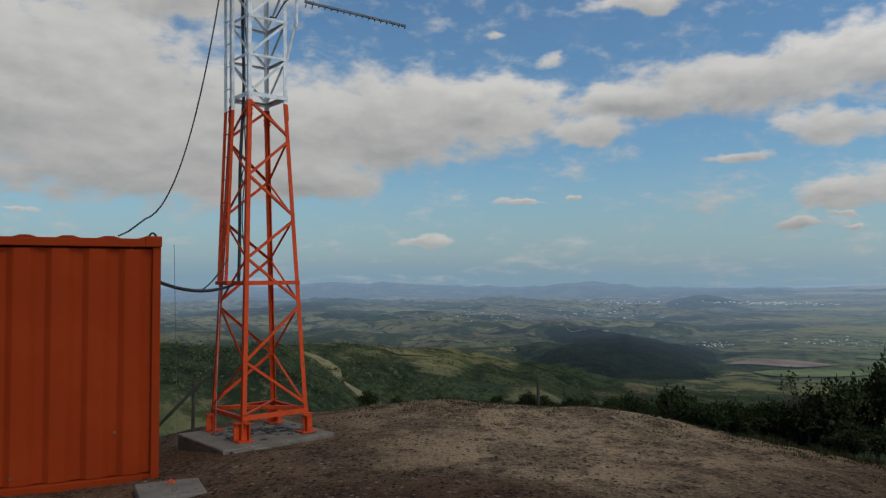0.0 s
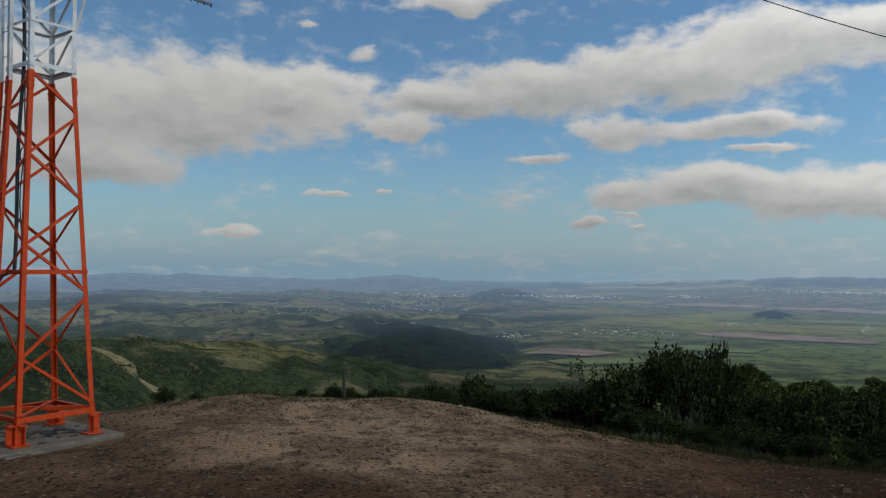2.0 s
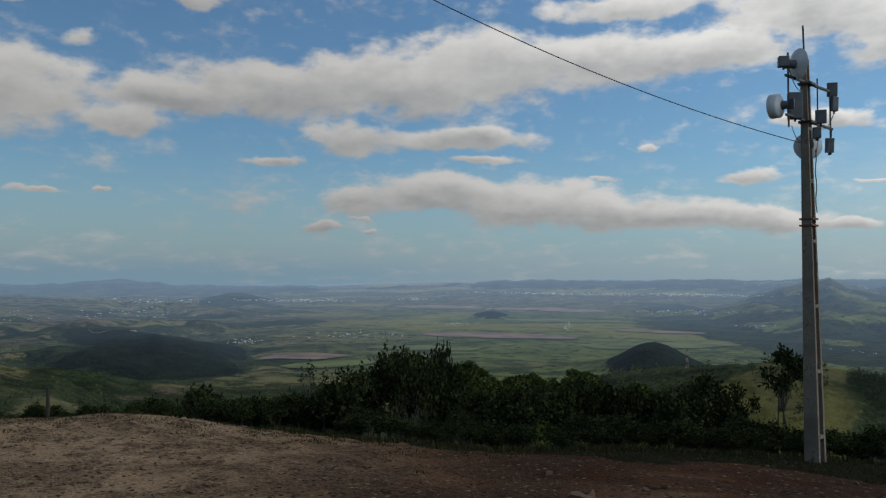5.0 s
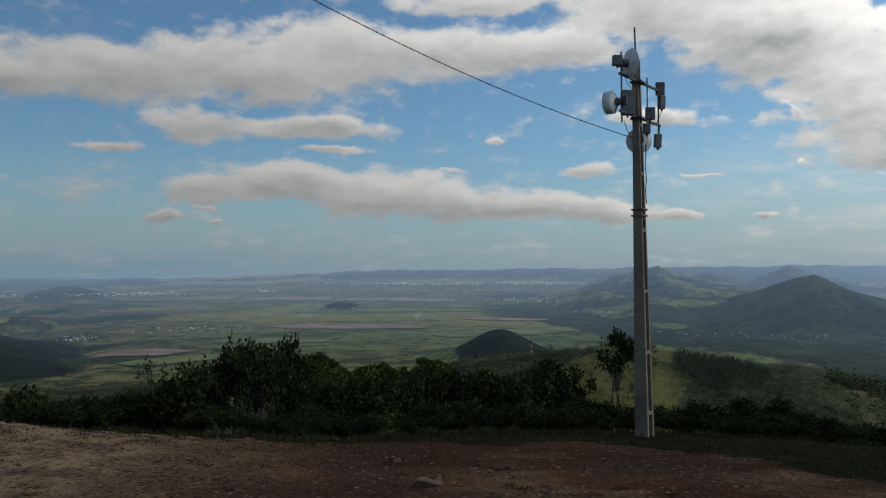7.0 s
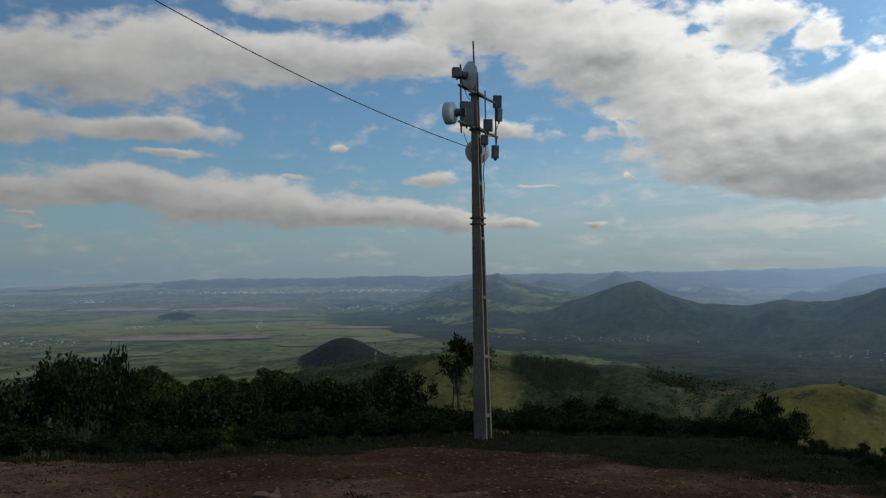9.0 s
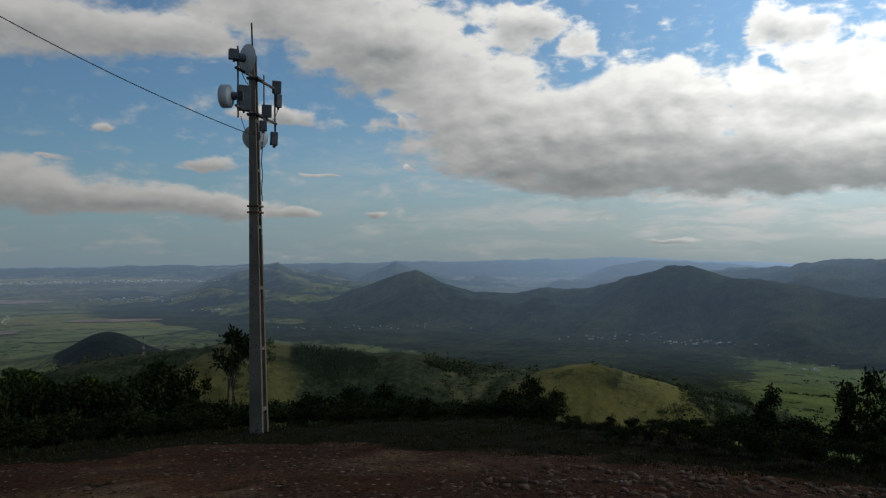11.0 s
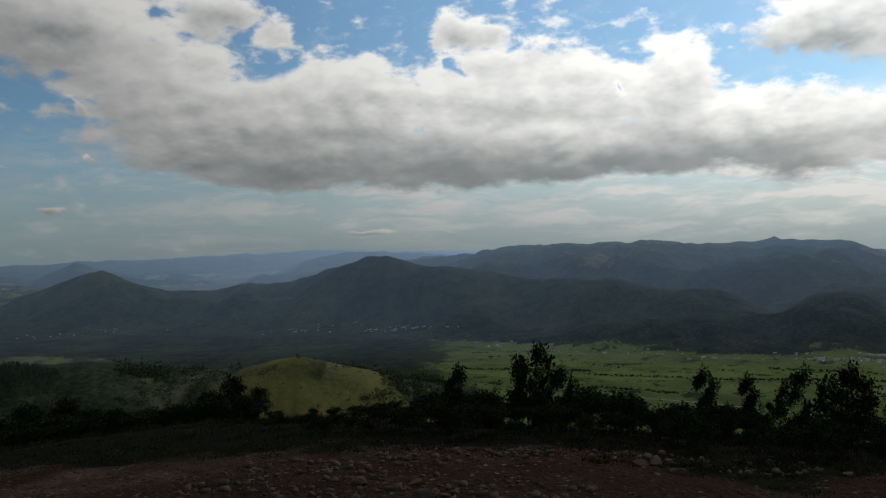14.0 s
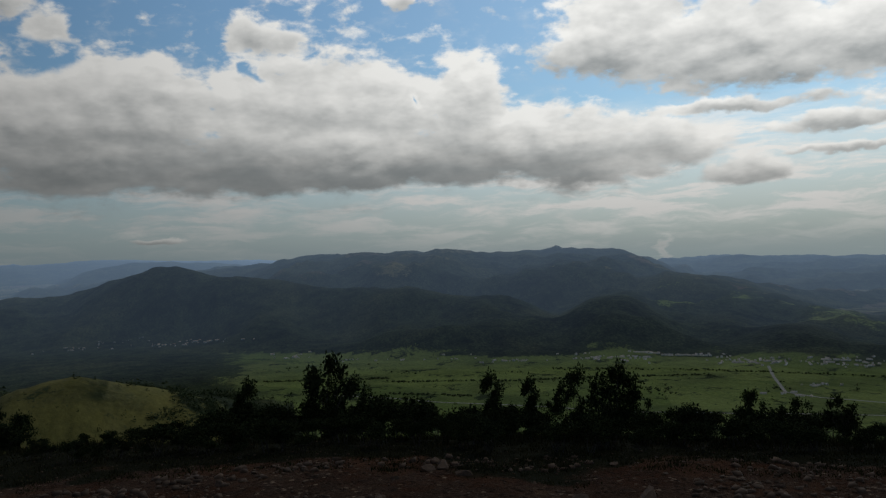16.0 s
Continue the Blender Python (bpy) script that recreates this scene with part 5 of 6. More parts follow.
def leaves(rng, centres, spread, per, length, width):
    """Many small folded leaves round the ends of twigs."""
    n = len(centres) * per
    c = np.repeat(np.asarray(centres), per, 0)
    p = c + rng.normal(0, 1, (n, 3)) * np.asarray(spread)
    d = rng.normal(0, 1, (n, 3)) + (p - c) / np.mean(spread) * 0.8 + np.array([0, 0, 0.35])
    d /= np.linalg.norm(d, axis=1, keepdims=True)
    s = np.cross(d, rng.normal(0, 1, (n, 3)))
    s /= np.linalg.norm(s, axis=1, keepdims=True)
    u = np.cross(d, s)
    ln, wd = length * rng.uniform(0.6, 1.3, (n, 1)), width * rng.uniform(0.7, 1.3, (n, 1))
    v = np.stack([p, p + d * ln * 0.5 + s * wd / 2 + u * wd * 0.25, p + d * ln, p + d * ln * 0.5 - s * wd / 2 + u * wd * 0.25], 1).reshape(-1, 3)
    i = np.arange(n)[:, None] * 4
    f = np.concatenate([i + np.array([[0, 1, 2]]), i + np.array([[0, 2, 3]])], 0)
    return v, f


def build_shrub(name, seed, high, wide, twigs, per, leaf, bare, mat, label, category, stems=4, open_crown=False, group=""):
    """A shrub or small tree: bent stems, limbs to each twig end and a crown of single leaves."""
    rng = np.random.default_rng(seed)
    t = thing(name, Matrix(), label, category, group)
    ends = []
    lobes = int(rng.integers(8, 12)) if not open_crown else int(rng.integers(13, 18))
    lob = []
    for k in range(lobes):
        a, c = rng.uniform(0, 6.283), rng.uniform(-0.1, 1.0)
        s = math.sqrt(1 - min(c * c, 1.0)) * rng.uniform(0.6, 1.0)
        mid, tall = high * (0.5 + bare * 0.5), high * (0.42 - bare * 0.35)
        if open_crown:
            c = (k + rng.uniform(0.1, 0.9)) / lobes
            out = wide * 0.46 * math.sin(math.pi * (0.14 + 0.74 * c)) ** 0.8 * rng.uniform(0.3, 1.05)
            lob.append((out * math.cos(a), out * math.sin(a), high * (bare + (0.92 - bare) * (0.10 + 0.88 * c) * rng.uniform(0.9, 1.04))))
            continue
        lob.append((wide * 0.36 * s * math.cos(a), wide * 0.36 * s * math.sin(a), mid + tall * c * rng.uniform(0.6, 1.0)))
    lob.append((0.0, 0.0, high * 0.84))
    lob = np.array(lob)
    lobes += 1
    for k in range(twigs):
        j = k % lobes
        size = wide * (0.098 if open_crown else 0.17) * (0.6 + 0.8 * ((j * 7) % 5) / 5)
        d = rng.normal(0, 1, 3)
        d = d / np.linalg.norm(d) * rng.uniform(0.45, 1.0) * size
        e = lob[j] + d * ((1.15, 1.15, 0.85) if open_crown else (1, 1, 0.8))
        e[2] = min(max(e[2], high * bare * 0.7), high)
        ends.append(e)
    spread = 0.03 if open_crown else 0.04
    v, f = leaves(rng, ends, (wide * spread, wide * spread, wide * 0.03), per, leaf, leaf * 0.62)
    crown = new("crown", mesh_of("crown", v, f, mat))
    crown.parent = t
    bm = bmesh.new()
    for k in range(stems):
        if name == "sapling" and k:
            part("stem", bm, BARK, t)
            bm = bmesh.new()
        l = Vector(lob[k % lobes])
        foot = Vector((rng.normal(0, 0.05), rng.normal(0, 0.05), -0.35))
        knee = foot.lerp(l, 0.5) + Vector((rng.normal(0, 0.08), rng.normal(0, 0.08), 0.05)) * high * 0.4
        rod(bm, foot, knee, 0.016 * high, 6, 0.011 * high)
        rod(bm, knee, l, 0.011 * high, 5, 0.005 * high)
        for e in ends[k::max(1, stems)][:7]:
            twig = bmesh.new() if name == "sapling" else bm
            rod(twig, knee.lerp(l, 0.6), e, 0.004 * high, 4, 0.0015 * high)
            if name == "sapling":
                part("twig", twig, BARK, t)
    part("stem", bm, BARK, t)
    return t


def placed(src, az, r, size, rng, lift=0.0, lean=0.0, label=""):
    x, y = -r * math.sin(radians(az)), r * math.cos(radians(az))
    m = Matrix.LocRotScale((x, y, land_z(x, y) + lift), Euler((lean * rng.uniform(-1, 1), lean * rng.uniform(-1, 1), rng.uniform(0, 6.28))), Vector((size * rng.uniform(0.9, 1.15), size * rng.uniform(0.9, 1.15), size)))
    ob = copy_thing(src, m)
    ob.matrix_basis = m
    if label:
        ob["label"] = label
    return ob


SHRUB_LABEL = "dense dark green leafy shrub on the hilltop brim"
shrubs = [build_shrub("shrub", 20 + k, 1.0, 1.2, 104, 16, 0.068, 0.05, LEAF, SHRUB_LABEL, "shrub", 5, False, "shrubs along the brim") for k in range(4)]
slope_shrubs = [build_shrub("bush", 40 + k, 1.0, 1.3, 60, 12, 0.10, 0.0, LEAF_SUNNY, "green leafy bush on the slope below, coloured as sunlit", "bush", 3, False, "bushes on the slope") for k in range(3)]
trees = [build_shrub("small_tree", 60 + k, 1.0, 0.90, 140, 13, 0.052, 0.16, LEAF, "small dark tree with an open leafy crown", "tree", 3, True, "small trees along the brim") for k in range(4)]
slim = build_shrub("small_tree", 71, 1.0, 0.62, 70, 13, 0.045, 0.60, LEAF, "slim tree with a flat dark crown behind the pole", "tree", 3, True, "small trees along the brim")
saplings = [build_shrub("sapling", 80 + k, 1.0, 0.42, 26, 5, 0.04, 0.35, LEAF, "thin nearly bare sapling among the shrubs", "sapling", 4, True, "thin saplings along the brim") for k in range(2)]
rnd = random.Random(11)


def top_to(src, az, el, r, wider=1.0, label=""):
    """Set a plant so that its top stands at a height angle seen from the hilltop."""
    x, y = -r * math.sin(radians(az)), r * math.cos(radians(az))
    size = EYE + r * math.tan(radians(el)) - land_z(x, y)
    ob = placed(src, az, r, size / 0.98, rnd, 0.0, 0.05, label)
    m = ob.matrix_basis.copy()
    ob.matrix_basis = m @ Matrix.Diagonal((wider, wider, 1, 1))
    return ob


# the tall clump of bushes: bearing, height angle, distance
for az, el, r, w in ((-27.5, -7.0, 14.5, 0.8), (-29.3, -6.4, 15.0, 0.8), (-30.6, -5.7, 16.0, 0.7), (-31.4, -6.1, 14.5, 0.6), (-32.2, -5.8, 15.5, 0.5), (-33.0, -5.4, 16.5, 0.4), (-35.2, -8.1, 15.8, 0.6), (-36.8, -8.5, 15.5, 0.8), (-38.4, -8.3, 15.5, 0.9), (-40.0, -8.0, 16.0, 0.8), (-41.7, -7.8, 16.5, 0.8), (-43.4, -7.4, 17.0, 0.7), (-45.2, -7.7, 17.0, 0.7), (-47.0, -7.9, 16.5, 0.8), (-49.2, -8.1, 16.5, 0.8),
                     (-53.1, -8.4, 18.0, 0.8), (-51.0, -8.0, 17.5, 0.7), (-78.4, -8.4, 16.5, 0.6), (-80.0, -9.2, 16.0, 0.7), (-76.5, -9.2, 16.5, 0.7), (-65.0, -9.0, 18.0, 0.7), (-67.6, -8.8, 18.5, 0.7), (-62.5, -9.4, 17.5, 0.8)):
    top_to(shrubs[rnd.randrange(4)], az, el, r, w)
for az, el, r, w in ((-100.4, -7.4, 13.0, 1.0), (-99.4, -8.3, 13.5, 0.9), (-94.3, -8.7, 13.5, 0.8), (-111.8, -9.1, 12.5, 0.85), (-114.5, -9.5, 12.5, 0.8), (-117.2, -8.8, 12.5, 0.8), (-120.3, -8.5, 12.5, 0.9), (-121.2, -9.0, 13.0, 0.8), (-129.6, -10.1, 12.5, 0.7), (-134.7, -10.5, 12.0, 0.9), (-132.4, -10.6, 12.5, 0.8)):
    top_to(trees[rnd.randrange(4)], az, el + 0.35, r, w * 0.85)
    top_to(trees[rnd.randrange(4)], az + rnd.choice((-1.5, 1.4)), el - rnd.uniform(1.2, 2.2), r + 0.4, w * 0.65)
top_to(slim, -57.2, -4.25, 19.0, 0.8)
for az, el, r, w in ((-52.2, -6.4, 18.5, 0.75), (-54.1, -7.4, 18.0, 0.7)):
    top_to(trees[rnd.randrange(4)], az, el, r, w)
for az, el, r, w in ((-24.0, -5.9, 14.5, 1.0), (-25.2, -6.4, 15.0, 0.9), (0.4, -8.0, 14.5, 0.8), (-8.6, -8.0, 15.5, 0.7), (-16.0, -8.1, 15.0, 0.8), (-97.3, -9.1, 13.0, 1.0)):
    top_to(saplings[rnd.randrange(2)], az, el, r, w)
for az, el, r in ((5.6, -8.5, 16.0), (3.2, -9.0, 16.5), (1.6, -9.1, 16.0), (-4.8, -9.2, 15.0), (-6.2, -8.9, 15.8), (-10.2, -8.9, 15.0), (-12.4, -8.8, 15.5), (-14.2, -9.0, 14.5), (-17.4, -8.9, 14.8), (-19.2, -9.2, 14.2), (-21.0, -8.9, 14.5), (-23.0, -8.7, 14.6), (-25.2, -8.4, 14.4), (-12.0, -9.4, 14.2), (-8.0, -9.3, 15.0)):
    top_to(shrubs[rnd.randrange(4)], az, el, r, 0.9)
az = -4.0
while az > -28:
    top_to(shrubs[rnd.randrange(4)], az, -8.95 + rnd.gauss(0, 0.3), rnd.uniform(14.2, 15.8), 0.95)
    az -= rnd.uniform(0.7, 1.2)
# the lower fringe all along the brim
az = -20.0
while az > -142:
    for k in range(2):
        a = az - rnd.uniform(0, 2.2)
        brim = float(along(np.array([a]), BRIM)[0])
        el = -10.5 + rnd.gauss(0, 0.5) - (1.5 if -93 < a < -80.5 else 0.5 if a < -93 else 0.0)
        r = brim + (0.9, 2.4)[k] + rnd.uniform(-0.3, 0.8)
        if a < -80 and k == 0:
            r, el = float(along(np.array([a]), TURF)[0]) + rnd.uniform(0.9, 2.2), -12.1 + rnd.gauss(0, 0.3)
        if a < -113:
            el = -12.1 + 0.45 * k + rnd.gauss(0, 0.3)
        if a > -27:
            el -= 0.4
        x, y = -r * math.sin(radians(a)), r * math.cos(radians(a))
        if math.hypot(x - PX, y - PY) > 1.0:
            top_to(shrubs[rnd.randrange(4)], a, min(el, -9.6), r, rnd.uniform(1.0, 1.4))
    az -= 1.9
# the close dark undergrowth that shuts the gaps under the crowns
az = -50.0
while az > -142:
    for k in range(2):
        a = az - rnd.uniform(0, 1.5)
        r = float(along(np.array([a]), TURF)[0]) + 1.7 + 2.0 * k + rnd.uniform(-0.3, 0.5)
        if a > -80:
            r = float(along(np.array([a]), BRIM)[0]) + 1.0 + 1.6 * k + rnd.uniform(-0.3, 0.5)
        el = -10.3 if a > -80.5 else -11.2 if a > -93 else -11.6 if a > -113 else -12.5
        if math.hypot(-r * math.sin(radians(a)) - PX, r * math.cos(radians(a)) - PY) > 1.2:
            top_to(shrubs[rnd.randrange(4)], a, el + 0.25 * k + rnd.gauss(0, 0.28), r, rnd.uniform(1.1, 1.5))
    az -= 1.55
# slope scrub on the shoulders below
for k in range(70):
    c = ((-35.4, 45.5, 4.6), (-39.5, 48.5, 4.8), (-43.9, 51.5, 4.2), (-47.5, 54.5, 4.4))[k % 4]
    cx, cy = -c[1] * math.sin(radians(c[0])), c[1] * math.cos(radians(c[0]))
    x, y = rnd.gauss(cx, c[2] * 0.6), rnd.gauss(cy, c[2] * 0.6)
    placed(slope_shrubs[rnd.randrange(3)], math.degrees(math.atan2(-x, y)), math.hypot(x, y), rnd.uniform(0.4, 0.95), rnd, -0.1, 0.1)
for src in shrubs + slope_shrubs + trees + saplings + [slim]:
    for o in list(src.children_recursive) + [src]:
        bpy.data.objects.remove(o)

# ---------------------------------------------------------------- posts


def build_post(az, r, el, label, lean=0.0):
    x, y = -r * math.sin(radians(az)), r * math.cos(radians(az))
    z = land_z(x, y)
    h = EYE + r * math.tan(radians(el)) - z
    t = thing("fence_post", pose(x, y, z, lean, lean * 0.5), label, "post", "posts on the brim")
    bm = bmesh.new()
    rod(bm, (0, 0, -0.3), (0.01, 0.0, h * 0.6), 0.034, 8, 0.031)
    rod(bm, (0.01, 0, h * 0.6), (0.0, 0.02, h), 0.031, 8, 0.026)
    part("shaft", bm, WOOD, t)
    return t


build_post(-6.9, 14.5, -7.6, "grey wooden post standing on the brim", 1.0)
build_post(17.7, 14.5, -7.4, "grey wooden post behind the concrete slab", -1.0)
bm = bmesh.new()
rod(bm, (-5.2, 13.3, -1.2), (-4.05, 13.75, 0.05), 0.028, 7)
tagged(part("leaning_pole", bm, WOOD), "dark wooden pole leaning against the post", "pole")

# ---------------------------------------------------------------- stones


def stone_mesh(name, seed, sub):
    rng = np.random.default_rng(seed)
    bm = bmesh.new()
    bmesh.ops.create_icosphere(bm, subdivisions=sub, radius=0.5)
    cut = np.concatenate([np.eye(3), -np.eye(3), rng.normal(0, 1, (4, 3))]) + rng.normal(0, 0.28, (10, 3))
    cut /= np.linalg.norm(cut, axis=1, keepdims=True)
    off = np.concatenate([rng.uniform(0.17, 0.34, 6), rng.uniform(0.28, 0.42, 4)])
    for v in bm.verts:
        p = np.array(v.co)
        for c, o in zip(cut, off):
            d = p @ c - o
            if d > 0:
                p = p - c * d
        v.co = p * (1 + 0.10 * noise.noise(Vector(p) * 5 + Vector((seed, 0, 0))))
    me = bpy.data.meshes.new(name)
    bm.to_mesh(me)
    bm.free()
    me.materials.append(STONE)
    return me


rock_meshes = [stone_mesh("rock", 5 + k, 2) for k in range(5)]


def rock(az, r, size, squash, label):
    x, y = -r * math.sin(radians(az)), r * math.cos(radians(az))
    ob = new("rock", rock_meshes[rnd.randrange(5)])
    ob.matrix_world = Matrix.LocRotScale((x, y, land_z(x, y) + size * squash * 0.12), Euler((rnd.uniform(-.2, .2), rnd.uniform(-.2, .2), rnd.uniform(0, 6))), Vector((size, size * rnd.uniform(0.7, 1.0), size * squash)))
    return tagged(ob, label, "rock", "rocks on the hilltop")


rock(-41.2, 9.0, 0.17, 0.75, "small pale orange rock on the soil")
rock(-43.8, 7.6, 0.40, 0.4, "flat brown rock lying on reddish soil")
rock(-44.4, 7.75, 0.22, 0.6, "flat brown rock lying on reddish soil")
for az, r, size in ((-41.3, 6.6, 0.30), (-72.0, 7.3, 0.15), (-87.1, 6.8, 0.34), (-71.8, 6.6, 0.16), (-92.8, 7.6, 0.30), (-108.2, 7.9, 0.42), (-91.9, 6.3, 0.40), (-122.6, 6.6, 0.44), (-107.3, 7.8, 0.34), (-118.1, 6.4, 0.36)):
    rock(az, r, size * 0.62, 0.5, "rough brown boulder half sunk in the rubble")
for k in range(90):
    a = rnd.uniform(-136, -78)
    rock(a, rnd.uniform(5.6, 8.2), 0.04 + 0.16 * rnd.random() ** 4.0, rnd.uniform(0.35, 0.6), "rough pale brown stone on the rubble strip")
for k in range(26):
    rock(rnd.uniform(-76, 5), rnd.uniform(5.5, 11), 0.05 + 0.09 * rnd.random() ** 2, rnd.uniform(0.4, 0.7), "small pale stone on the reddish soil")


for k in range(70):
    rock(rnd.uniform(-40, 22), rnd.uniform(4.6, 11.5), 0.03 + 0.08 * rnd.random() ** 4, rnd.uniform(0.4, 0.7), "small grey-brown stone on the beaten soil")


PALE_ROCK = plain("tan_rock", (0.19, 0.14, 0.095), 0.9, 0.0, 0.3, 5.0, (0.15, 0.1, 0.07), 0.6, 0.2)
tan_meshes = []
for src in rock_meshes[:3]:
    me = src.copy()
    me.materials.clear()
    me.materials.append(PALE_ROCK)
    tan_meshes.append(me)
for k in range(34):
    ob = rock(rnd.gauss(-15.5, 3.5), rnd.uniform(10.8, 13.0), 0.05 + 0.16 * rnd.random() ** 2.5, rnd.uniform(0.3, 0.5), "pale tan rock in the bank on the brim")
    ob.data = tan_meshes[k % 3]


def scatter(name, base_v, base_f, places, sizes, squash, seed, mat, label, category):
    rng = np.random.default_rng(seed)
    n, m = len(places), len(base_v)
    a = rng.uniform(0, 6.283, n)
    c, s = np.cos(a)[:, None], np.sin(a)[:, None]
    bx, by, bz = base_v[:, 0][None], base_v[:, 1][None], base_v[:, 2][None]
    wob = 1 + rng.uniform(-0.22, 0.22, (n, m))
    sx, sz = sizes[:, None] * wob, (sizes * squash)[:, None] * wob
    v = np.stack([(bx * c - by * s) * sx, (bx * s + by * c) * sx, bz * sz], -1) + np.asarray(places)[:, None, :]
    f = (base_f[None] + (np.arange(n) * m)[:, None, None]).reshape(-1, base_f.shape[1])
    ob = new(name, mesh_of(name, v.reshape(-1, 3), f, mat))
    return tagged(ob, label, category, kind="stuff")


def ico(sub):
    bm = bmesh.new()
    bmesh.ops.create_icosphere(bm, subdivisions=sub, radius=0.5)
    bm.verts.ensure_lookup_table()
    v = np.array([tuple(w.co) for w in bm.verts])
    f = np.array([[w.index for w in q.verts] for q in bm.faces])
    bm.free()
    return v, f


rng = np.random.default_rng(9)
n = 14000
pa, pr = rng.uniform(-142, 32, n), 3.6 + 9.5 * rng.random(n) ** 1.3
keep = value_noise(-pr * np.sin(np.radians(pa)) / 1.1, pr * np.cos(np.radians(pa)) / 1.1, 88) + np.where((pa < -78) & (pr < 8.5), 0.35, 0) > 0.42
keep &= pr < along(pa, BRIM)
pa, pr = pa[keep], pr[keep]
pz = land(pa, pr)[0]
size = 0.010 + 0.04 * rng.random(len(pa)) ** 5
def chip(seed):
    """A small broken stone."""
    me = stone_mesh("chip", seed, 1)
    v = np.array([tuple(q.co) for q in me.vertices])
    f = np.array([tuple(q.vertices) for q in me.polygons])
    bpy.data.meshes.remove(me)
    return v, f


v, f = chip(31)
scatter("pebbles", v, f, np.stack([-pr * np.sin(np.radians(pa)), pr * np.cos(np.radians(pa)), pz + size * 0.15], 1), size, np.full(len(pa), 0.6), 3, STONE, "loose pale and brown pebbles strewn over the soil", "pebbles")

n = 4200
pa, pr = rng.uniform(-139, -74, n), rng.uniform(4.6, 8.4, n)
keep = value_noise(-pr * np.sin(np.radians(pa)) / 0.9, pr * np.cos(np.radians(pa)) / 0.9, 93) > 0.42
pa, pr = pa[keep], pr[keep]
size = 0.022 + 0.13 * rng.random(len(pa)) ** 4
v, f = chip(35)
scatter("rubble", v, f, np.stack([-pr * np.sin(np.radians(pa)), pr * np.cos(np.radians(pa)), land(pa, pr)[0] + size * 0.12], 1), size, rng.uniform(0.4, 0.8, len(pa)), 13, STONE, "broken brown rubble in a strip before the shrubs", "rubble")

# ---------------------------------------------------------------- grass
n = 90000
ta = rng.uniform(-142, 8, n // 20)
tr = along(ta, BRIM) + rng.normal(0.5, 0.9, n // 20)
tr = np.where((ta < -50) & (rng.random(n // 20) < 0.7), along(ta, TURF) + rng.random(n // 20) * (along(ta, BRIM) + 0.8 - along(ta, TURF)), tr)
extra = rng.random(n // 20) < 0.2
tr = np.where(extra, rng.uniform(4.5, 12, n // 20), tr)
ok = (~extra) | (land(ta, tr)[1] > 0.3)
ta, tr = ta[ok], tr[ok]
ba = np.repeat(ta, 20) + rng.normal(0, 0.35, len(ta) * 20)
br = np.repeat(tr, 20) + rng.normal(0, 0.07, len(ta) * 20)
bz = land(ba, br)[0]
root = np.stack([-br * np.sin(np.radians(ba)), br * np.cos(np.radians(ba)), bz - 0.01], 1)
h = np.repeat(np.where(tr > along(ta, BRIM) - 0.4, np.where(ta > -22, 0.3, 1.0) * rng.uniform(0.04, 0.13, len(ta)), rng.uniform(0.02, 0.05, len(ta))), 20) * rng.uniform(0.6, 1.2, len(ba))
lean = rng.normal(0, 0.35, (len(ba), 2)) * h[:, None]
side = rng.normal(0, 1, (len(ba), 2))
side = side / np.linalg.norm(side, axis=1, keepdims=True) * 0.006
z0 = np.zeros(len(ba))
v = np.stack([root + np.column_stack([side, z0]), root - np.column_stack([side, z0]), root + np.column_stack([lean * 0.4 - side * 0.7, h * 0.6]), root + np.column_stack([lean * 0.4 + side * 0.7, h * 0.6]), root + np.column_stack([lean, h])], 1).reshape(-1, 3)
i = (np.arange(len(ba)) * 5)[:, None]
f = np.concatenate([i + np.array([[0, 1, 2]]), i + np.array([[0, 2, 3]]), i + np.array([[3, 2, 4]])])
tagged(new("grass", mesh_of("grass", v, f, BLADE)), "short dry green grass along the brim and in tufts", "grass", kind="stuff")

# ---------------------------------------------------------------- woods and hedges on the far hills


# plain material with distance haze painted in as emission
def hazed_plain(name, colour, vary, scale):
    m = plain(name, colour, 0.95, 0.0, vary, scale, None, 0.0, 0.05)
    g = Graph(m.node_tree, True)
    haze_emission(g, next(n for n in m.node_tree.nodes if n.bl_idname == "ShaderNodeBsdfPrincipled"))
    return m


PLOUGHED = hazed_plain("ploughed_soil", (0.245, 0.170, 0.122), 0.3, 0.02)
CROP = hazed_plain("young_crop", (0.15, 0.165, 0.06), 0.3, 0.02)
hedge_at = []
for line, gap in ((((-103.7, -9.25), (-113.5, -9.5), (-127.2, -9.15)), 0.5), (((-95.0, -8.7), (-104.0, -9.0)), 0.35), (((-116.0, -8.7), (-138.0, -9.0)), 0.7), (((-104.0, -10.1), (-110.0, -10.5)), 0.5)):
    for (a0, e0), (a1, e1) in zip(line, line[1:]):
        for s in np.linspace(0, 1, int(abs(a1 - a0) * 55)):
            if rng.random() > gap:
                hedge_at.append((a0 + (a1 - a0) * s, e0 + (e1 - e0) * s + rng.normal(0, 0.025)))
for a0, e0, da, de, count in ((-123.3, -10.2, 1.3, 0.28, 90), (-105.5, -8.6, 1.5, 0.12, 40), (-131.0, -9.9, 1.0, 0.25, 24), (-112.5, -8.9, 1.5, 0.1, 30), (-99.5, -7.9, 3.0, 0.15, 60)):
    hedge_at += [(rng.normal(a0, da * 0.6), rng.normal(e0, de * 0.6)) for k in range(count)]
ha, he = np.array([p[0] for p in hedge_at]), np.array([p[1] for p in hedge_at])
hr = ground_at(ha, he)
v, f = ico(1)
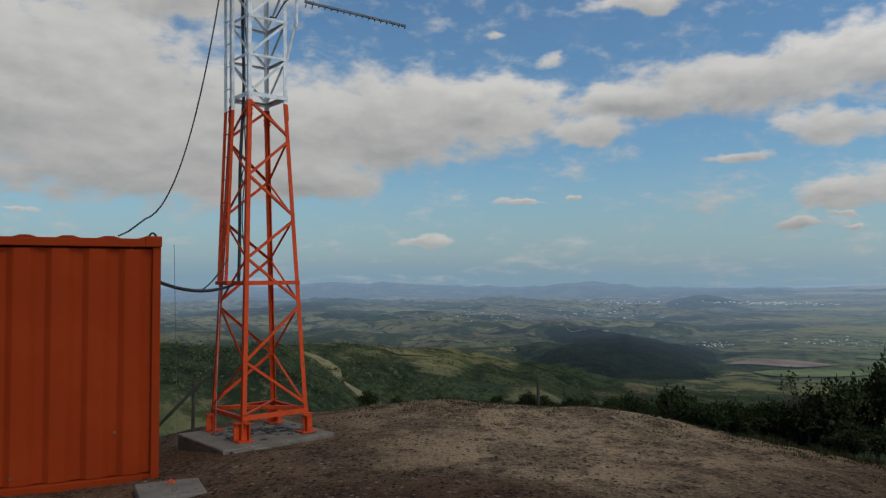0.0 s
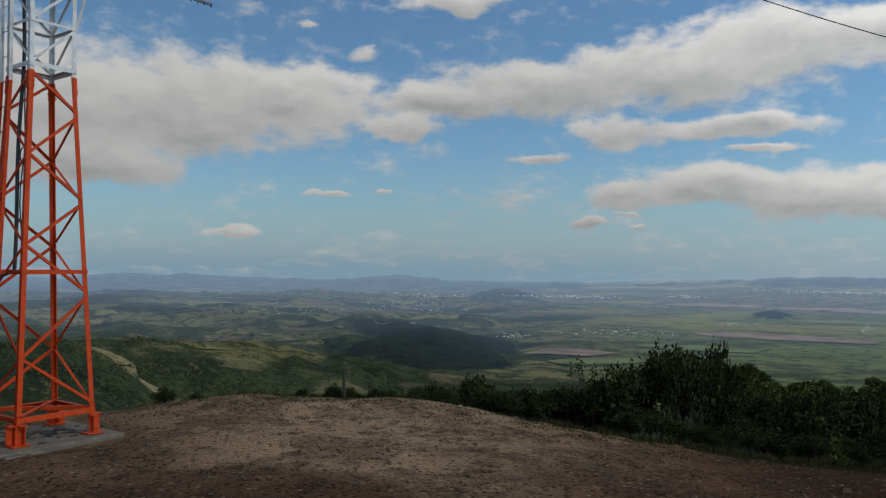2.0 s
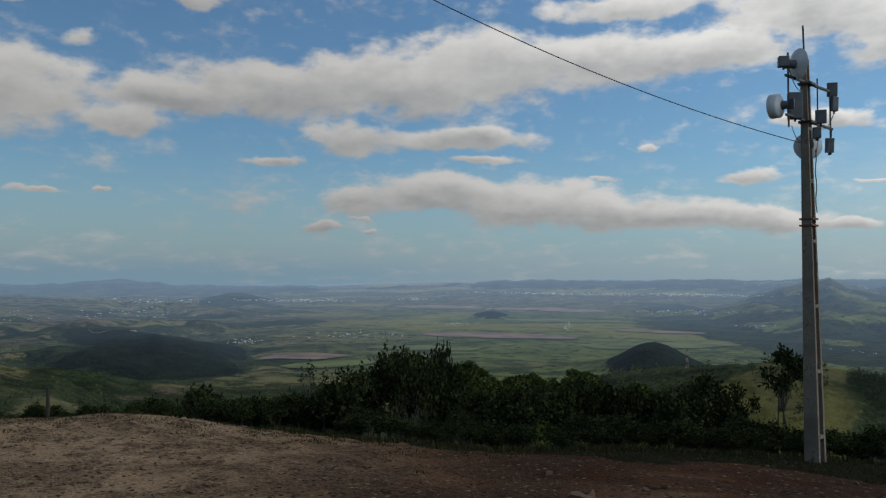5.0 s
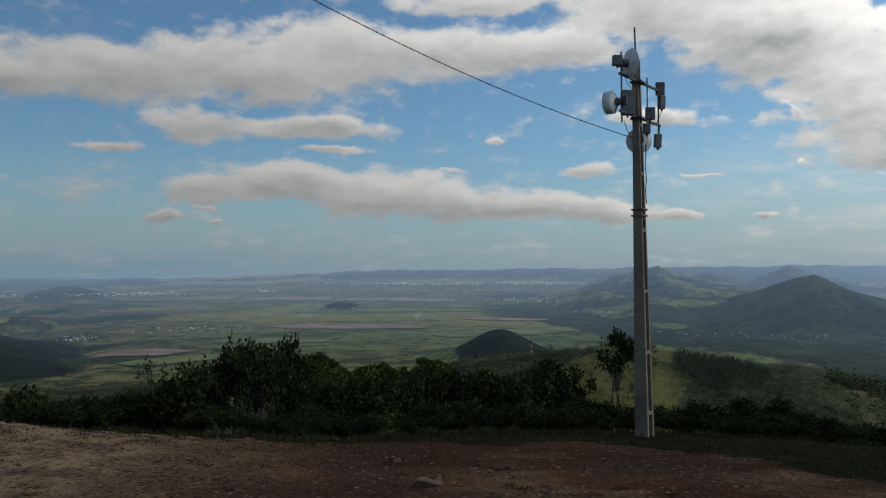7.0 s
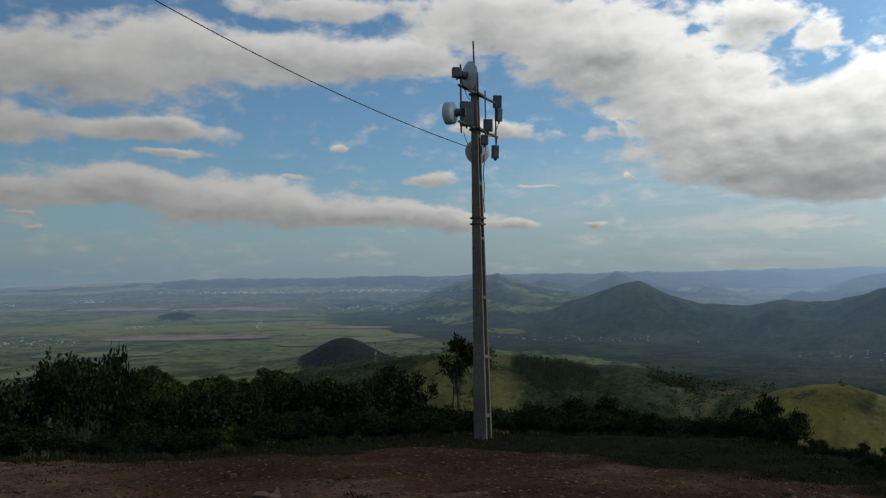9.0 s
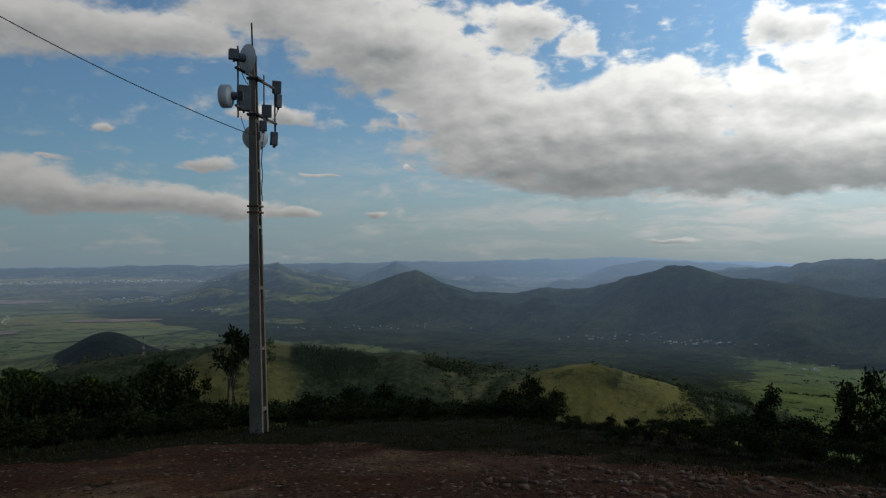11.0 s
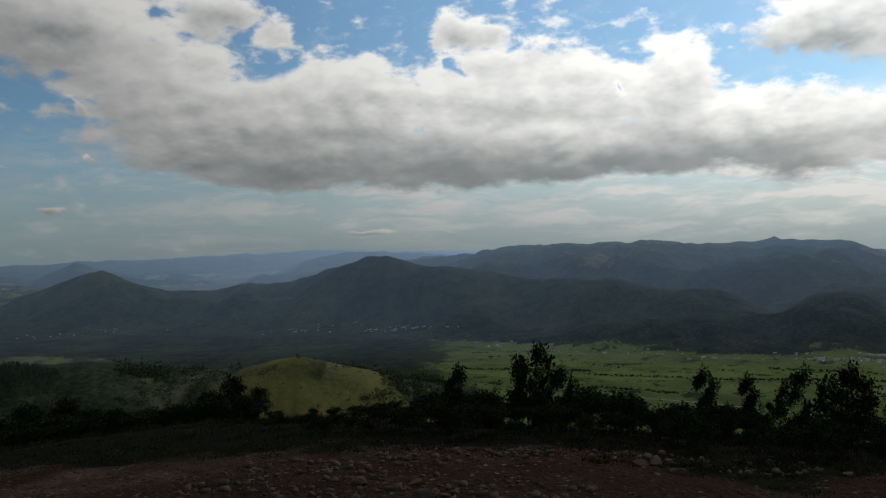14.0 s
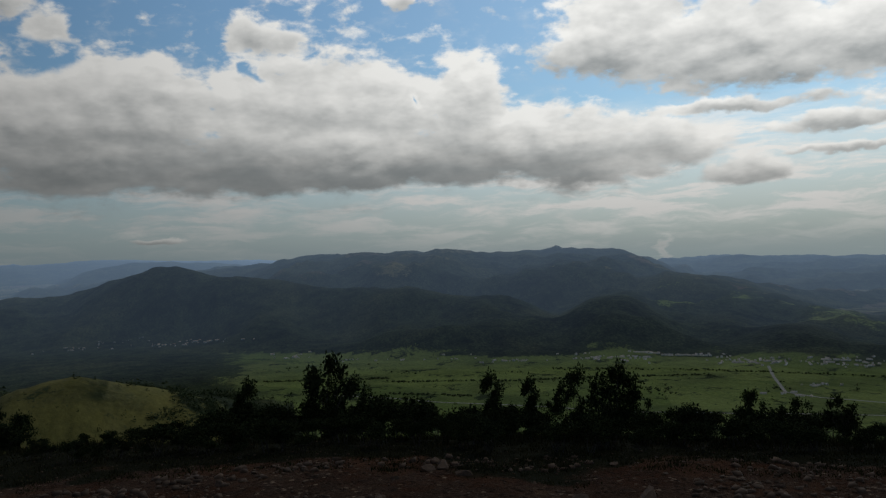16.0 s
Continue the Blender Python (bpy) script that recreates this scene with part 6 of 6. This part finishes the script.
hs = 0.45 + 1.9 * rng.random(len(ha)) ** 3
scatter("hedges", v, f, np.stack([-hr * np.sin(np.radians(ha)), hr * np.cos(np.radians(ha)), land(ha, hr)[0] + hs * 0.3], 1), hs, np.full(len(ha), 0.9), 31, FOREST, "dark hedges and copses between the green valley fields", "hedges")


def lane(points, wide, label, name="road", mat=None, lift=0.25):
    """A pale lane laid along the valley floor."""
    a = np.concatenate([np.linspace(p[0], q[0], 40) for p, q in zip(points, points[1:])])
    e = np.concatenate([np.linspace(p[1], q[1], 40) for p, q in zip(points, points[1:])])
    stop = ground_at([q[0] for q in points], [q[1] for q in points])
    r = np.concatenate([np.geomspace(p, q, 40) for p, q in zip(stop, stop[1:])])
    p = np.stack([-r * np.sin(np.radians(a)), r * np.cos(np.radians(a))], 1)
    d = np.gradient(p, axis=0)
    side = np.stack([-d[:, 1], d[:, 0]], 1) / (np.linalg.norm(d, axis=1, keepdims=True) + 1e-6) * wide / 2
    if name == "field":
        side = side * (np.sin(np.linspace(0.06, math.pi - 0.06, len(p))) ** 0.35 * (1 + 0.25 * fbm(p[:, 0] / 60, p[:, 1] / 60, 3, 99)))[:, None]
    v = []
    for q in (p + side, p - side):
        z = land(np.degrees(np.arctan2(-q[:, 0], q[:, 1])), np.hypot(q[:, 0], q[:, 1]))[0] + lift
        v.append(np.column_stack([q, z]))
    n = len(p)
    f = [(k, k + 1, n + k + 1, n + k) for k in range(n - 1)]
    tagged(new(name, mesh_of(name, np.concatenate(v), f, mat or LANE)), label, name, kind="structure")


LANE = plain("pale_lane", (0.28, 0.26, 0.22), 0.9, 0.0, 0.2, 0.3)
lane(((-100.0, -10.0), (-103.6, -10.4), (-108.1, -10.9), (-120.5, -11.8), (-129.2, -11.7), (-138.0, -11.4)), 2.0, "pale earth lane across the green valley floor")
lane(((-130.7, -8.5), (-131.0, -9.2), (-131.7, -10.2), (-133.9, -10.5), (-139.0, -10.7)), 2.4, "pale lane running out of the village")
for ends, wide in ((((-20.9, -6.0), (-25.7, -6.15)), 100.0), (((-30.0, -2.43), (-36.4, -2.45)), 150.0), (((-36.6, -2.5), (-45.1, -2.6)), 190.0), (((-32.0, -4.4), (-43.2, -4.5)), 120.0), (((-46.0, -3.9), (-52.0, -3.95)), 60.0), (((-9.0, -4.0), (-12.0, -4.1)), 45.0)):
    lane(ends, wide, "brown ploughed field on the plain", "field", PLOUGHED, 1.5)
for ends, wide in ((((-22.0, -6.8), (-28.5, -6.4)), 60.0), (((-28.0, -5.4), (-36.0, -5.5)), 70.0), (((-44.0, -5.2), (-54.0, -4.6)), 90.0), (((-38.0, -3.3), (-47.0, -3.3)), 120.0)):
    lane(ends, wide, "pale green crop field on the plain", "field", CROP, 1.4)
BARE = plain("bare_slope_earth", (0.205, 0.160, 0.068), 0.95, 0.0, 0.45, 0.25, (0.09, 0.085, 0.04))
lane(((10.28, -5.68), (7.97, -7.04), (6.40, -8.53), (4.75, -9.82)), 8.0, "bare tan earth on the steep flank of the spur", "field", BARE, 0.35)
n = 190000
wa = rng.uniform(-142, 32, n)
wr = np.exp(rng.uniform(np.log(70), np.log(680), n))
spur = rng.random(n) < 0.4
wa, wr = np.where(spur, rng.uniform(-96, -42, n), wa), np.where(spur, rng.uniform(240, 450, n), wr)
wz, wood, dry = land(wa, wr)
wx, wy = -wr * np.sin(np.radians(wa)), wr * np.cos(np.radians(wa))
clump = fbm(wx / 60, wy / 60, 4, 91)
keep = (wood + 1.1 * clump > 0.68) | ((rng.random(n) < np.where(wa > -12, 0.16, np.where((wa > -76) & (wa < -56), 0.10, 0.03))) & (wr < 700) & (wr > 140))
keep &= ~((wa < -77) & (wa > -91) & (dry > 0.5) & (rng.random(n) > 0.3))
keep &= ~((wa < -59.5) & (wa > -70.5) & (wr > 200) & (wr < 470))
# hidden right under the brim
keep &= (wz - EYE) / wr > np.tan(np.radians(-13.5))
wa, wr, wz, wx, wy = wa[keep], wr[keep], wz[keep], wx[keep], wy[keep]
size = (0.8 + 3.2 * rng.random(len(wr)) ** 3) * np.clip(wr / 330, 0.6, 1.4)
near = wr < 150


def clump(count, seed):
    """A loose ball of leafy scraps."""
    q = np.random.default_rng(seed)
    c = q.normal(0, 1, (count, 3))
    c = c / np.linalg.norm(c, axis=1, keepdims=True) * q.uniform(0.25, 0.5, (count, 1))
    v = (c[:, None, :] + q.normal(0, 0.105, (count, 3, 3))).reshape(-1, 3)
    return v, np.arange(count * 3).reshape(-1, 3)


for sub, pick, name in ((2, near, "near_woods"), (1, ~near, "far_woods")):
    v, f = clump(64 if sub == 2 else 30, 50 + sub)
    scatter(name, v, f, np.stack([wx, wy, wz + size * 0.15], 1)[pick], size[pick], rng.uniform(0.8, 1.5, pick.sum()), 7 + sub, FOREST, "dark green woodland covering the hills below" if sub == 2 else "dark green woods and hedges on distant hills", "woods")

# the planted wood on the grassy spur: slim grey-green trees, close together
PINE = leaf_material("pine_foliage", (0.060, 0.076, 0.046), (0.160, 0.180, 0.112))
pa, pr = rng.uniform(-72.0, -60.5, 7000), rng.uniform(300, 450, 7000)
px, py = -pr * np.sin(np.radians(pa)), pr * np.cos(np.radians(pa))
keep = fbm(px / 70, py / 70, 4, 97) + 0.5 - ((pa + 66.4) / 5.0) ** 2 * 0.6 - ((pr - 385) / 60) ** 2 * 0.5 > 0.12
pa, pr, px, py = pa[keep], pr[keep], px[keep], py[keep]
tall = rng.uniform(1.6, 3.6, len(pa))
v, f = clump(26, 77)
v = v * np.array([0.42, 0.42, 1.0])
scatter("pine_wood", v, f, np.stack([px, py, land(pa, pr)[0] + tall * 0.4], 1), tall, np.ones(len(pa)), 17, PINE, "close grey-green planted wood on the grassy spur", "woods")

# close low scrub on the shoulders under the brim
n = 7000
pick = rng.integers(0, 4, n)
sa, sr = np.array([-35.4, -39.5, -43.9, -47.5])[pick], np.array([45.0, 48.0, 51.0, 54.0])[pick]
sx, sy = -sr * np.sin(np.radians(sa)) + rng.normal(0, 3.6, n), sr * np.cos(np.radians(sa)) + rng.normal(0, 3.6, n)
big = rng.uniform(0.35, 0.95, n)
v, f = clump(34, 83)
scatter("slope_scrub", v * np.array([1, 1, 0.8]), f, np.stack([sx, sy, land(np.degrees(np.arctan2(-sx, sy)), np.hypot(sx, sy))[0] + 0.12 * big], 1), big, np.ones(n), 19, LEAF_SUNNY, "close green scrub on the shoulders under the brim, coloured as sunlit", "scrub")

# ---------------------------------------------------------------- houses in the valley
WALLS = plain("house_walls", (0.86, 0.82, 0.76), 0.8, 0.0, 0.12, 0.2)
ROOFS = plain("tile_roofs", (0.62, 0.52, 0.45), 0.85, 0.0, 0.3, 0.2)


def build_house(w, d, h):
    t = thing("house", Matrix(), "small pale house with a tiled roof in the valley", "house", "valley houses")
    bm = box((w, d, h), Matrix.Translation((0, 0, h / 2 - 0.5)))
    wall = part("wall", bm, WALLS, t)
    bm = bmesh.new()
    ring = [(-w / 2 - 0.4, -d / 2 - 0.5, h - 0.5), (w / 2 + 0.4, -d / 2 - 0.5, h - 0.5), (w / 2 + 0.4, d / 2 + 0.5, h - 0.5), (-w / 2 - 0.4, d / 2 + 0.5, h - 0.5), (-w / 2 - 0.4, 0, h + d * 0.28), (w / 2 + 0.4, 0, h + d * 0.28)]
    vs = [bm.verts.new(p) for p in ring]
    for q in ((0, 1, 5, 4), (2, 3, 4, 5), (1, 2, 5), (3, 0, 4), (3, 2, 1, 0)):
        bm.faces.new([vs[k] for k in q])
    part("roof", bm, ROOFS, t)
    return t


kinds = [build_house(9, 6, 3.4), build_house(7, 6, 5.5), build_house(19, 8, 3.6)]
# bearing, height angle, spread in bearing, spread in distance, number
VILLAGES = ((-82.8, -5.45, 2.2, 6, 16), (-89.5, -5.6, 3.4, 5, 40), (-97.3, -7.05, 2.4, 8, 18), (-103.5, -7.6, 4.0, 8, 12), (-108.9, -7.8, 1.4, 6, 10), (-113.0, -8.05, 1.8, 6, 16), (-118.5, -8.0, 2.2, 8, 26), (-122.0, -7.95, 2.6, 10, 50), (-126.0, -7.95, 2.6, 10, 44), (-130.5, -8.2, 2.6, 10, 60), (-135.5, -8.15, 2.8, 12, 60), (-133.6, -9.65, 1.2, 6, 9), (-134.0, -12.0, 1.0, 5, 8), (-132.2, -10.3, 1.6, 8, 8))
for az, el, da, dr, count in VILLAGES:
    bearings = rng.normal(az, da * 0.5, count)
    for a, r in zip(bearings, ground_at(bearings, rng.normal(el, dr * 0.011, count))):
        x, y = -r * math.sin(radians(a)), r * math.cos(radians(a))
        s = rnd.uniform(0.32, 0.62) * max(0.8, min(1.3, r / 900)) * (0.45 if az > -104 else 0.52)
        m = Matrix.LocRotScale((x, y, land_z(x, y)), Euler((0, 0, rnd.uniform(0, 3.14))), Vector((s, s, s)))
        copy_thing(kinds[rnd.choice((0, 0, 1, 2, 2))], m).matrix_basis = m
for src in kinds:
    for o in list(src.children_recursive) + [src]:
        bpy.data.objects.remove(o)
# town walls carry the same painted haze emission
FARWALLS = hazed_plain("hazed_far_walls", (0.55, 0.50, 0.44), 0.4, 0.02)
# the two towns far off
rt = []
for az, el, da, de, count in ((-19.1, -4.87, 1.6, 0.22, 46), (-27.6, -4.5, 4.4, 0.25, 60), (-34.8, -3.6, 1.6, 0.06, 22), (-42.5, -3.55, 0.45, 0.4, 26), (-66.0, -4.7, 8.0, 0.12, 46), (-22.9, -2.0, 4.6, 0.09, 130), (-31.5, -1.85, 2.0, 0.1, 34), (-42.8, -1.32, 8.0, 0.07, 170), (-51.5, -1.25, 6.0, 0.08, 130), (-50.8, -2.5, 3.6, 0.12, 90), (-55.7, -3.33, 1.6, 0.06, 34), (-12.0, -2.9, 4.0, 0.25, 36), (-4.0, -3.0, 7.0, 0.4, 40), (-13.5, -2.1, 4.0, 0.12, 60), (-85.0, -5.2, 4.0, 0.1, 16)):
    pa, pe = rng.normal(az, da * 0.42, count), rng.normal(el, de * 0.6, count)
    rt += list(zip(pa, ground_at(pa, pe)))
ra, rr = np.array([p[0] for p in rt]), np.array([p[1] for p in rt])
rz = land(ra, rr)[0]
bv = np.array([(x, y, z) for z in (0, 1) for x, y in ((-.5, -.4), (.5, -.4), (.5, .4), (-.5, .4))], dtype=float)
bf = np.array([(0, 1, 5, 4), (1, 2, 6, 5), (2, 3, 7, 6), (3, 0, 4, 7), (4, 5, 6, 7)])
scatter("town_houses", bv, bf, np.stack([-rr * np.sin(np.radians(ra)), rr * np.cos(np.radians(ra)), rz], 1), rng.uniform(0.0007, 0.0024, len(ra)) * rr, np.full(len(ra), 0.28), 5, FARWALLS, "pale houses of far towns on the plain", "houses")
